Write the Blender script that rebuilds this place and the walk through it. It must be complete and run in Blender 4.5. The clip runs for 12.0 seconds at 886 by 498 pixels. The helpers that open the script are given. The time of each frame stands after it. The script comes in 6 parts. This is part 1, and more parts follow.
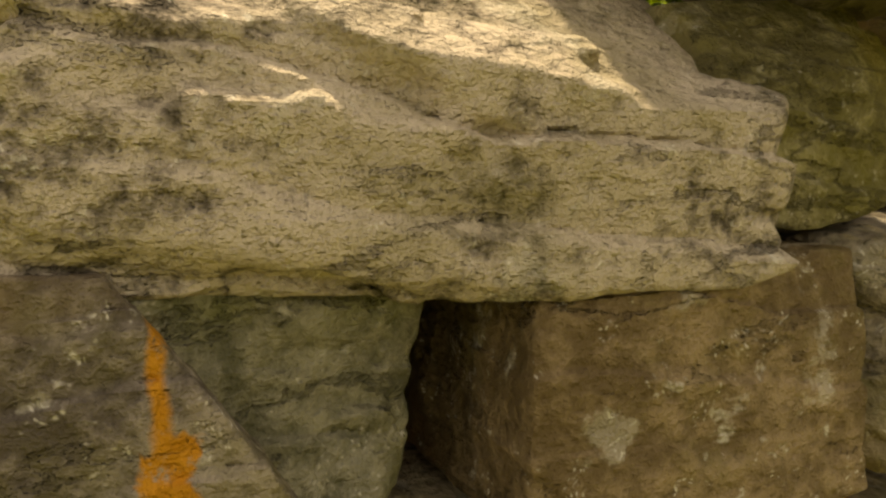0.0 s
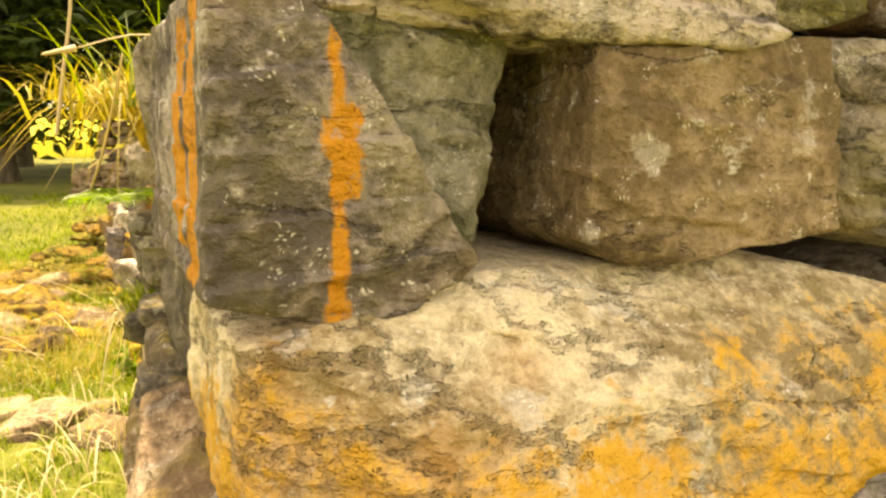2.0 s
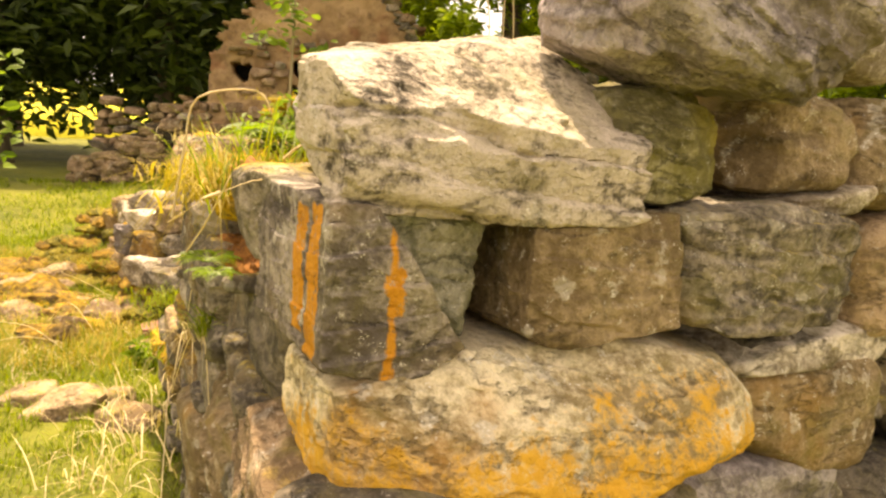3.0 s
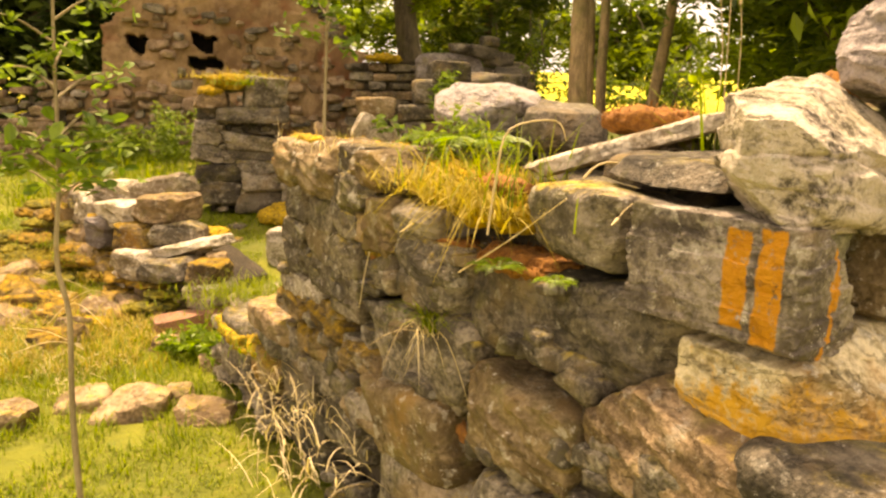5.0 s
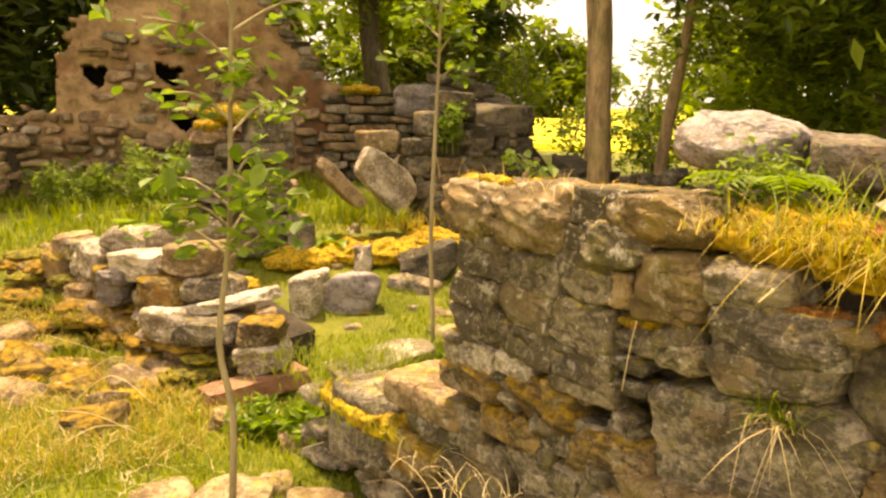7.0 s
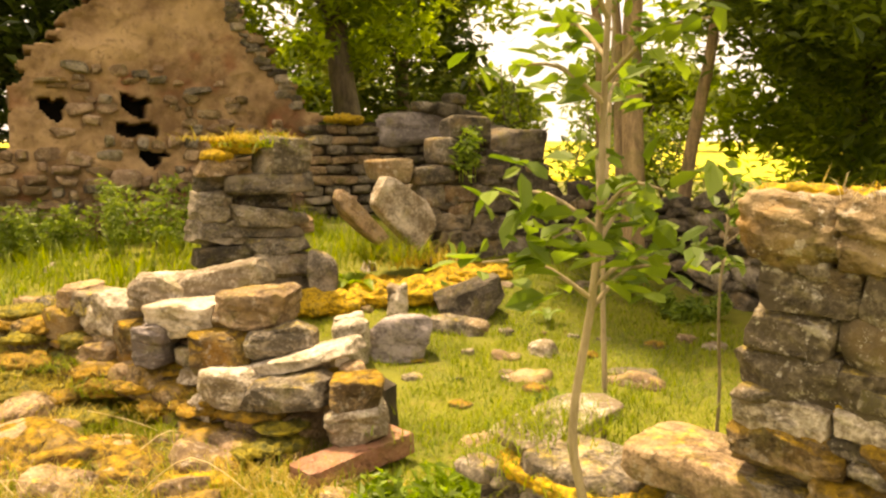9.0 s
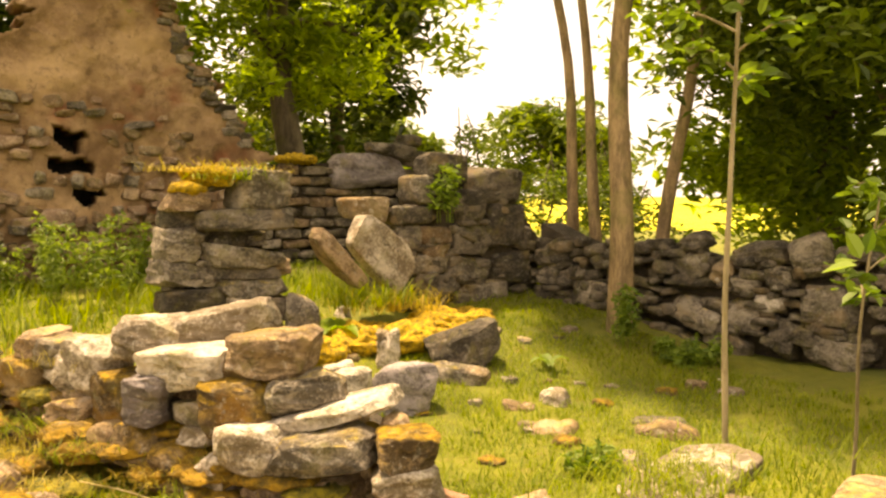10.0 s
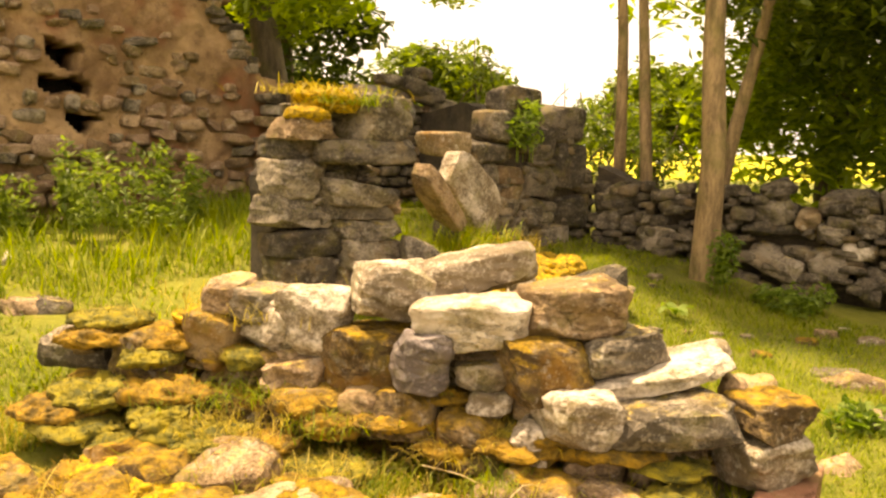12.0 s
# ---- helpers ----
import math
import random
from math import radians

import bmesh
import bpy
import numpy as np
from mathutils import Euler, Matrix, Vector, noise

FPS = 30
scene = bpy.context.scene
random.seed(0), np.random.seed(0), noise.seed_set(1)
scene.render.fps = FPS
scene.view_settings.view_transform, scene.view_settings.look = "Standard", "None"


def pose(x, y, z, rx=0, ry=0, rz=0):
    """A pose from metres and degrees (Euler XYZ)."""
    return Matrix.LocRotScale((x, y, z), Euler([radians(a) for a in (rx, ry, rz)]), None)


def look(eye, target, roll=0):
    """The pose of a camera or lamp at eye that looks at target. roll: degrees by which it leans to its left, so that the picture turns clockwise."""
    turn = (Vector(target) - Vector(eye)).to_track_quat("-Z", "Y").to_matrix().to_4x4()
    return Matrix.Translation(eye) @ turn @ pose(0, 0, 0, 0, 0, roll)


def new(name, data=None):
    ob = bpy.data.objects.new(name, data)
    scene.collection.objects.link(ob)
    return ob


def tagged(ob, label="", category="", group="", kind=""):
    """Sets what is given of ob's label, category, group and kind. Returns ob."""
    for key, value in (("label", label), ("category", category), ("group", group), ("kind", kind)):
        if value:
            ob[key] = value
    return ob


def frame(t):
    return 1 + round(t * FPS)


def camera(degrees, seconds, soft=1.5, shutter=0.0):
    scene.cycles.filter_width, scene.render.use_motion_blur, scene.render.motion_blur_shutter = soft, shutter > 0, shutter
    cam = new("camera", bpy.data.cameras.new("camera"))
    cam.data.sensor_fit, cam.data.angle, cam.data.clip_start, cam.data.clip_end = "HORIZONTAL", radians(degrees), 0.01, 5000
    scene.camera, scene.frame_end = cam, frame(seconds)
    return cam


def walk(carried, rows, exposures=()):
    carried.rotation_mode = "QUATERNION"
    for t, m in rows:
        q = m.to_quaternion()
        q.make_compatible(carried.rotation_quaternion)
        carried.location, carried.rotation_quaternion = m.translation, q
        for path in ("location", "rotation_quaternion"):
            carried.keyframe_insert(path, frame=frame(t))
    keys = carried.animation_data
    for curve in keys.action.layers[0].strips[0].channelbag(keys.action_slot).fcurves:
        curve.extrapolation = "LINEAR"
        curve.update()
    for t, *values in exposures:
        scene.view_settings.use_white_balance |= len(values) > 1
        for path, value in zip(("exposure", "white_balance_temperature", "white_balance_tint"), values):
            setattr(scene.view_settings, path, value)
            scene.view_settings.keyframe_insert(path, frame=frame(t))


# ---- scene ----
# ---- camera ----
cam = camera(56.5, 12.0, soft=2.45)
METRES, EYE, TILT, LEAN, TURN = 7.0, 1.5, -7.2, 0.0, 0.0
ROWS = [
    (0.0, 0.0, 0.0, 0.0, 0.0, 0.0, -0.0),
    (0.5, -0.0017, -0.004, -0.0065, 0.25, -1.68, -0.43),
    (1.0, -0.005, 0.0005, -0.0159, 0.43, -0.4, -0.01),
    (1.5, -0.0071, -0.0011, -0.0281, -0.28, 1.53, 0.74),
    (2.0, -0.0127, -0.022, -0.0248, -2.13, -1.8, -0.35),
    (2.5, -0.0139, -0.0573, -0.0128, -4.08, -2.12, -1.71),
    (3.0, -0.0211, -0.093, -0.0031, -3.6, -2.34, -3.15),
    (5.0, -0.1608, -0.1102, 0.0115, -14.23, -5.19, 0.15),
    (5.5, -0.2017, -0.0976, 0.0189, -18.61, -0.77, 0.85),
    (6.0, -0.2303, -0.0576, 0.0147, -19.42, -0.51, 3.7),
    (6.5, -0.2494, -0.0238, 0.018, -18.51, -3.47, 1.35),
    (8.5, -0.3446, 0.1018, 0.02, -27.19, -1.0, 3.18),
    (9.0, -0.3634, 0.1444, 0.0214, -26.1, -0.79, 3.25),
    (9.5, -0.3779, 0.1939, 0.0205, -28.74, 1.08, 1.77),
    (10.0, -0.4133, 0.2466, 0.015, -32.71, 2.5, 3.42),
    (10.5, -0.4401, 0.3045, 0.0188, -32.82, -2.4, 1.35),
    (11.0, -0.4743, 0.3586, 0.0252, -32.87, -0.03, 2.01),
    (11.5, -0.5271, 0.4103, 0.0266, -41.06, -1.72, 3.34),
    (12.0, -0.5708, 0.4582, 0.0277, -42.13, -1.9, 2.58),
]
EXPOSURES = [(0.0, -0.05, 9600, 8), (0.5, 1.02, 9600, 6), (1.0, 1.6, 9300, 4), (1.5, 1.45, 9200, 8), (2.0, 1.22, 9200, 12), (2.5, 1.10, 9000, 17), (3.2, 0.98, 9200, 18), (5.0, 0.88, 10500, 20), (8.5, 0.88, 10300, 18), (12.0, 1.0, 10500, 19)]
walk(cam, [(t, pose(0, 0, EYE, TILT, LEAN, TURN) @ pose(METRES * x, METRES * y, METRES * z, 90 + pitch, roll, yaw)) for t, x, y, z, yaw, pitch, roll in ROWS], EXPOSURES)

# ---- light: a bright, thinly clouded summer day ----
SUN_EL, SUN_AZ = 70.0, -8.0
world = bpy.data.worlds.new("sky")
scene.world = world
world.use_nodes = True
wn = world.node_tree
wn.nodes.clear()
sky = wn.nodes.new("ShaderNodeTexSky")
sky.sky_type, sky.sun_disc = "NISHITA", False
sky.sun_elevation, sky.sun_rotation = radians(SUN_EL), radians(SUN_AZ)
sky.air_density, sky.dust_density, sky.ozone_density = 1.0, 6.0, 0.6
wb = wn.nodes.new("ShaderNodeBackground")
wb.inputs["Strength"].default_value = 0.115
wo = wn.nodes.new("ShaderNodeOutputWorld")
veil = wn.nodes.new("ShaderNodeMix")      # thin white cloud over the blue
veil.data_type = "RGBA"
veil.inputs[0].default_value = 0.7
veil.inputs[7].default_value = (9.9, 9.9, 10.2, 1)
wn.links.new(sky.outputs["Color"], veil.inputs[6])
wn.links.new(veil.outputs[2], wb.inputs["Color"])
wn.links.new(wb.outputs["Background"], wo.inputs["Surface"])

sun = new("sun", bpy.data.lights.new("sun", "SUN"))
sun.data.energy, sun.data.angle, sun.data.color = 5.0, radians(3), (1.0, 0.92, 0.78)
_a, _e = radians(SUN_AZ), radians(SUN_EL)
sun.matrix_world = look((math.sin(_a) * 30 * math.cos(_e), math.cos(_a) * 30 * math.cos(_e), 30 * math.sin(_e)), (0, 0, 0))


# ---- materials ----
def nodes_of(name):
    m = bpy.data.materials.new(name)
    m.use_nodes = True
    nt = m.node_tree
    nt.nodes.clear()
    out = nt.nodes.new("ShaderNodeOutputMaterial")
    b = nt.nodes.new("ShaderNodeBsdfPrincipled")
    nt.links.new(b.outputs["BSDF"], out.inputs["Surface"])
    return m, nt, b


def add(nt, kind, **values):
    n = nt.nodes.new(kind)
    for k, v in values.items():
        n.inputs[k].default_value = v
    return n


def mixc(nt, fac, a, b, mode="MIX"):
    n = nt.nodes.new("ShaderNodeMix")
    n.data_type, n.blend_type = "RGBA", mode
    for sock, v in ((n.inputs[0], fac), (n.inputs[6], a), (n.inputs[7], b)):
        if hasattr(v, "is_linked"):
            nt.links.new(v, sock)
        else:
            sock.default_value = (*v, 1) if isinstance(v, tuple) else v
    return n.outputs[2]


def calc(nt, op, a, b=0.0):
    n = nt.nodes.new("ShaderNodeMath")
    n.operation = op
    for sock, v in zip(n.inputs, (a, b)):
        if hasattr(v, "is_linked"):
            nt.links.new(v, sock)
        else:
            sock.default_value = v
    return n.outputs[0]


def band(nt, v, lo, hi):
    n = nt.nodes.new("ShaderNodeMapRange")
    n.interpolation_type = "SMOOTHSTEP"
    nt.links.new(v, n.inputs[0])
    n.inputs[1].default_value, n.inputs[2].default_value = lo, hi
    return n.outputs[0]


def own_place(nt, shift=True):
    """Object coordinates, moved by the object's random number so that alike pieces differ."""
    c = nt.nodes.new("ShaderNodeTexCoord").outputs["Object"]
    if not shift:
        return c
    info = nt.nodes.new("ShaderNodeObjectInfo")
    s = nt.nodes.new("ShaderNodeVectorMath")
    s.operation = "MULTIPLY_ADD"
    nt.links.new(info.outputs["Random"], s.inputs[0])
    s.inputs[1].default_value = (17.0, 31.0, 23.0)
    nt.links.new(c, s.inputs[2])
    return s.outputs[0]


def noise_of(nt, place, scale, detail=4.0, rough=0.6, stretch=None):
    if stretch:
        mp = nt.nodes.new("ShaderNodeMapping")
        mp.inputs["Scale"].default_value = stretch
        nt.links.new(place, mp.inputs[0])
        place = mp.outputs[0]
    n = add(nt, "ShaderNodeTexNoise", Scale=scale, Detail=detail, Roughness=rough)
    nt.links.new(place, n.inputs["Vector"])
    return n.outputs["Fac"]


def bump(nt, b, *layers):
    last = None
    for height, strength, dist in layers:
        n = add(nt, "ShaderNodeBump", Strength=strength, Distance=dist)
        nt.links.new(height, n.inputs["Height"])
        if last:
            nt.links.new(last, n.inputs["Normal"])
        last = n.outputs["Normal"]
    nt.links.new(last, b.inputs["Normal"])


def stone_mat(name, dark, light, stain=(0.30, 0.20, 0.09), stain_amount=0.3, white=0.35, moss=0.0,
              moss_colour=(0.28, 0.20, 0.02), scale=1.0, layers=1.0, stripes=(), orange=(0.48, 0.18, 0.014), patch=0.0, algae=0.45, low=None):
    """Weathered stone: grain, bedding, rusty stains, pale lichen spots, moss on its upper side; stripes: bands of
    orange lichen given as (axis, from, to, low, high, wobble, limit across) in the stone's own metres."""
    m, nt, b = nodes_of(name)
    pl = own_place(nt)
    still = own_place(nt, False)
    big = noise_of(nt, pl, 5.0 * scale, 5.0, 0.62)
    grain = noise_of(nt, pl, 55.0 * scale, 4.0, 0.7)
    fine = noise_of(nt, pl, 190.0 * scale, 2.0, 0.6)
    bed = noise_of(nt, pl, 8.0 * scale, 6.0, 0.7, (1.0, 1.0, 2.4))
    info = nt.nodes.new("ShaderNodeObjectInfo")
    tone = calc(nt, "ADD", calc(nt, "MULTIPLY", big, 0.7), calc(nt, "MULTIPLY", bed, 0.35 * layers))
    tone = calc(nt, "ADD", tone, calc(nt, "MULTIPLY", info.outputs["Random"], 0.14))
    tone = calc(nt, "ADD", tone, calc(nt, "MULTIPLY", grain, 0.55))
    tone = band(nt, tone, 0.66 + 0.1 * layers, 1.03)
    col = mixc(nt, tone, dark, light)
    col = mixc(nt, calc(nt, "MULTIPLY", band(nt, noise_of(nt, pl, 3.2 * scale, 4.0, 0.6), 0.52, 0.72), stain_amount * 2.0), col, stain)
    speck = band(nt, noise_of(nt, pl, 34.0 * scale, 3.0, 0.75), 0.62, 0.72)
    area = band(nt, noise_of(nt, pl, 4.0 * scale, 2.0, 0.5), 0.45, 0.65)
    col = mixc(nt, calc(nt, "MULTIPLY", calc(nt, "MULTIPLY", speck, area), white), col, (0.72, 0.68, 0.58))
    col = mixc(nt, calc(nt, "MULTIPLY", band(nt, fine, 0.52, 0.72), 0.22), col, tuple(0.5 * c for c in dark))
    # algae film and larger blotches of pale crust lichen
    col = mixc(nt, calc(nt, "MULTIPLY", band(nt, noise_of(nt, pl, 6.5 * scale, 5.0, 0.68), 0.50, 0.68), algae), col, (0.17, 0.15, 0.035))
    crust = band(nt, noise_of(nt, pl, 15.0 * scale, 6.0, 0.62), 0.585, 0.635)
    col = mixc(nt, calc(nt, "MULTIPLY", crust, 0.55 * white), col, (0.60, 0.55, 0.44))
    # hairline cracks and bright mineral flecks
    far_ = nt.nodes.new("ShaderNodeVectorMath")
    far_.operation = "MULTIPLY_ADD"
    wob_ = add(nt, "ShaderNodeTexNoise", Scale=9.0 * scale, Detail=4.0, Roughness=0.6)
    nt.links.new(pl, wob_.inputs["Vector"])
    nt.links.new(wob_.outputs["Color"], far_.inputs[0])
    far_.inputs[1].default_value = (0.16, 0.16, 0.10)
    nt.links.new(pl, far_.inputs[2])
    vor = add(nt, "ShaderNodeTexVoronoi", Scale=8.0 * scale)
    vor.feature = "DISTANCE_TO_EDGE"
    nt.links.new(far_.outputs[0], vor.inputs["Vector"])
    crack_ = calc(nt, "MULTIPLY", calc(nt, "SUBTRACT", 1.0, band(nt, vor.outputs["Distance"], 0.0, 0.02)), band(nt, big, 0.46, 0.58))
    col = mixc(nt, calc(nt, "MULTIPLY", crack_, 0.10), col, tuple(0.3 * c for c in dark))
    fl = add(nt, "ShaderNodeTexVoronoi", Scale=150.0 * scale)
    nt.links.new(far_.outputs[0], fl.inputs["Vector"])
    fleck = calc(nt, "MULTIPLY", calc(nt, "SUBTRACT", 1.0, band(nt, fl.outputs["Distance"], 0.12, 0.42)), band(nt, noise_of(nt, pl, 30.0 * scale, 4.0, 0.7), 0.53, 0.63))
    col = mixc(nt, calc(nt, "MULTIPLY", fleck, 0.8 * min(1.0, white + 0.2)), col, (0.78, 0.73, 0.62))
    # dark creases along the bedding
    run = calc(nt, "ABSOLUTE", calc(nt, "SUBTRACT", noise_of(nt, pl, 4.5 * scale, 7.0, 0.62, (1.0, 1.0, 2.8)), 0.5))
    crease = calc(nt, "MULTIPLY", calc(nt, "SUBTRACT", 1.0, band(nt, run, 0.002, 0.022)), band(nt, noise_of(nt, pl, 6.0 * scale, 3.0, 0.6), 0.42, 0.56))
    col = mixc(nt, calc(nt, "MULTIPLY", crease, 0.4), col, tuple(0.45 * c for c in dark))
    if patch:
        spread_ = calc(nt, "ADD", calc(nt, "MULTIPLY", noise_of(nt, still, 6.0, 5.0, 0.7), 0.58), calc(nt, "MULTIPLY", grain, 0.42))
        if low is not None:             # the lichen keeps to the stone's lower, wetter half
            hz = nt.nodes.new("ShaderNodeSeparateXYZ")
            nt.links.new(still, hz.inputs[0])
            spread_ = calc(nt, "ADD", spread_, calc(nt, "MULTIPLY", calc(nt, "SUBTRACT", low, hz.outputs[2]), 1.5))
        pm = band(nt, spread_, 0.56 - 0.2 * patch, 0.66 - 0.12 * patch)
        col = mixc(nt, pm, col, mixc(nt, noise_of(nt, still, 26.0, 4.0, 0.7), orange, (0.70, 0.42, 0.06)))
    for axis, a0, a1, z0, z1, wob, limit in stripes:
        sep = nt.nodes.new("ShaderNodeSeparateXYZ")
        nt.links.new(still, sep.inputs[0])
        w = calc(nt, "MULTIPLY", calc(nt, "ADD", noise_of(nt, still, 22.0, 4.0, 0.65), -0.5), wob)
        u = calc(nt, "ADD", sep.outputs[axis], w)
        e = 0.0025
        k = calc(nt, "MULTIPLY", band(nt, u, a0 - e, a0 + e), calc(nt, "SUBTRACT", 1.0, band(nt, u, a1 - e, a1 + e)))
        v = calc(nt, "ADD", sep.outputs[2], w)
        k = calc(nt, "MULTIPLY", k, calc(nt, "MULTIPLY", band(nt, v, z0 - e, z0 + e), calc(nt, "SUBTRACT", 1.0, band(nt, v, z1 - e, z1 + e))))
        k = calc(nt, "MULTIPLY", k, calc(nt, "SUBTRACT", 1.0, band(nt, sep.outputs[1 - axis], limit - e, limit + e)))
        k = calc(nt, "MULTIPLY", k, band(nt, noise_of(nt, still, 60.0, 4.0, 0.7), 0.30, 0.46))
        col = mixc(nt, k, col, mixc(nt, grain, orange, (0.60, 0.28, 0.03)))
    if moss:
        geo = nt.nodes.new("ShaderNodeNewGeometry")
        sep = nt.nodes.new("ShaderNodeSeparateXYZ")
        nt.links.new(geo.outputs["Normal"], sep.inputs[0])
        up = calc(nt, "ADD", calc(nt, "MULTIPLY", sep.outputs[2], 0.26), calc(nt, "ADD", calc(nt, "MULTIPLY", noise_of(nt, pl, 7.0, 5.0, 0.7), 0.75), calc(nt, "MULTIPLY", noise_of(nt, pl, 26.0, 4.0, 0.75), 0.25)))
        mk = calc(nt, "MULTIPLY", band(nt, calc(nt, "ADD", up, calc(nt, "MULTIPLY", grain, 0.25)), 0.98 - 0.4 * moss, 1.26 - 0.4 * moss), 0.9)
        col = mixc(nt, mk, col, mixc(nt, band(nt, noise_of(nt, pl, 20.0, 5.0, 0.75), 0.36, 0.66), tuple(0.6 * c for c in moss_colour), tuple(min(1, 2.6 * c) for c in moss_colour)))
    nt.links.new(col, b.inputs["Base Color"])
    b.inputs["Roughness"].default_value = 0.86
    b.inputs["Specular IOR Level"].default_value = 0.25
    bump(nt, b, (calc(nt, "SUBTRACT", 1.0, crease), 0.7, 0.012), (bed, 0.5 * layers, 0.03), (big, 0.4, 0.04), (grain, 0.8, 0.014), (fine, 0.35, 0.004))
    return m


def leaf_mat(name, a, b_, gloss=0.5, translucent=0.45):
    m, nt, b = nodes_of(name)
    geo = nt.nodes.new("ShaderNodeNewGeometry")
    pl = nt.nodes.new("ShaderNodeTexCoord").outputs["Object"]
    k = calc(nt, "ADD", calc(nt, "MULTIPLY", geo.outputs["Random Per Island"], 0.65), calc(nt, "MULTIPLY", noise_of(nt, pl, 1.6, 3.0), 0.5))
    col = mixc(nt, band(nt, k, 0.15, 0.95), a, b_)
    nt.links.new(col, b.inputs["Base Color"])
    b.inputs["Roughness"].default_value = gloss
    b.inputs["Specular IOR Level"].default_value = 0.35
    tr = nt.nodes.new("ShaderNodeBsdfTranslucent")
    nt.links.new(mixc(nt, 1.0, col, (1.5, 1.6, 0.7), "MULTIPLY"), tr.inputs["Color"])
    mx = nt.nodes.new("ShaderNodeMixShader")
    mx.inputs[0].default_value = translucent
    out = [n for n in nt.nodes if n.bl_idname == "ShaderNodeOutputMaterial"][0]
    nt.links.new(b.outputs["BSDF"], mx.inputs[1])
    nt.links.new(tr.outputs["BSDF"], mx.inputs[2])
    nt.links.new(mx.outputs[0], out.inputs["Surface"])
    return m


def bark_mat(name, dark, light, moss=0.3):
    m, nt, b = nodes_of(name)
    pl = own_place(nt)
    v = noise_of(nt, pl, 14.0, 6.0, 0.7, (1.0, 1.0, 0.25))
    f = noise_of(nt, pl, 70.0, 4.0, 0.7, (1.0, 1.0, 0.4))
    col = mixc(nt, band(nt, calc(nt, "ADD", v, calc(nt, "MULTIPLY", f, 0.3)), 0.42, 0.85), dark, light)
    col = mixc(nt, calc(nt, "MULTIPLY", band(nt, noise_of(nt, pl, 3.0, 4.0), 0.5, 0.7), moss), col, (0.12, 0.13, 0.02))
    nt.links.new(col, b.inputs["Base Color"])
    b.inputs["Roughness"].default_value = 0.85
    bump(nt, b, (v, 0.7, 0.02), (f, 0.5, 0.006))
    return m


def earth_mat(name, a, b_, c, fac=2.0):
    m, nt, b = nodes_of(name)
    pl = own_place(nt, False)
    n1, n2, n3 = noise_of(nt, pl, 0.7 * fac, 6.0, 0.65), noise_of(nt, pl, 9.0 * fac, 5.0, 0.7), noise_of(nt, pl, 60.0, 3.0, 0.7)
    col = mixc(nt, band(nt, calc(nt, "ADD", calc(nt, "MULTIPLY", n1, 0.7), calc(nt, "MULTIPLY", n2, 0.3)), 0.38, 0.62), a, b_)
    col = mixc(nt, calc(nt, "MULTIPLY", band(nt, n2, 0.55, 0.72), 0.7), col, c)
    nt.links.new(col, b.inputs["Base Color"])
    b.inputs["Roughness"].default_value = 0.95
    bump(nt, b, (n2, 0.7, 0.05), (n3, 0.6, 0.01))
    return m


def plaster_mat(name):
    """Crumbling brown render over rubble, with a band of red brick dust high up."""
    m, nt, b = nodes_of(name)
    pl = own_place(nt, False)
    n1, n2, n3 = noise_of(nt, pl, 1.5, 6.0, 0.65), noise_of(nt, pl, 9.0, 5.0, 0.72), noise_of(nt, pl, 45.0, 4.0, 0.7)
    col = mixc(nt, band(nt, n1, 0.35, 0.66), (0.21, 0.120, 0.055), (0.52, 0.345, 0.18))
    col = mixc(nt, calc(nt, "MULTIPLY", band(nt, n2, 0.52, 0.66), 0.6), col, (0.15, 0.088, 0.042))
    col = mixc(nt, calc(nt, "MULTIPLY", band(nt, n3, 0.58, 0.72), 0.4), col, (0.58, 0.43, 0.25))
    col = mixc(nt, calc(nt, "MULTIPLY", band(nt, noise_of(nt, pl, 1.1, 3.0), 0.54, 0.66), 0.75), col, (0.30, 0.11, 0.05))
    nt.links.new(col, b.inputs["Base Color"])
    b.inputs["Roughness"].default_value = 0.95
    bump(nt, b, (n2, 0.9, 0.06), (n3, 0.7, 0.02))
    return m


def plain_mat(name, a, b_, scale=20.0, rough=0.8):
    m, nt, b = nodes_of(name)
    pl = own_place(nt)
    n1 = noise_of(nt, pl, scale, 5.0, 0.7)
    nt.links.new(mixc(nt, band(nt, n1, 0.35, 0.65), a, b_), b.inputs["Base Color"])
    b.inputs["Roughness"].default_value = rough
    bump(nt, b, (n1, 0.6, 0.01))
    return m


SLATE = stone_mat("grey_slate_stone", (0.085, 0.07, 0.05), (0.36, 0.30, 0.22), moss=0.38, white=0.5)
PALE = stone_mat("pale_weathered_stone", (0.20, 0.155, 0.10), (0.70, 0.61, 0.48), white=0.5, stain_amount=0.25, moss=0.1)
BEDDED = stone_mat("bedded_capstone", (0.055, 0.043, 0.028), (0.56, 0.47, 0.36), stain=(0.16, 0.145, 0.045), stain_amount=0.35, layers=1.5, white=0.6, algae=0.35, moss=0.0)
LAVENDER = stone_mat("lavender_grey_stone", (0.15, 0.125, 0.115), (0.40, 0.345, 0.32), stain_amount=0.1, layers=1.2)
OCHRE = stone_mat("ochre_brown_stone", (0.14, 0.095, 0.045), (0.35, 0.255, 0.145), stain=(0.30, 0.17, 0.05), stain_amount=0.45, white=0.7)
GREEN = stone_mat("algae_stained_stone", (0.10, 0.095, 0.055), (0.33, 0.30, 0.21), stain=(0.13, 0.14, 0.035), stain_amount=0.55)
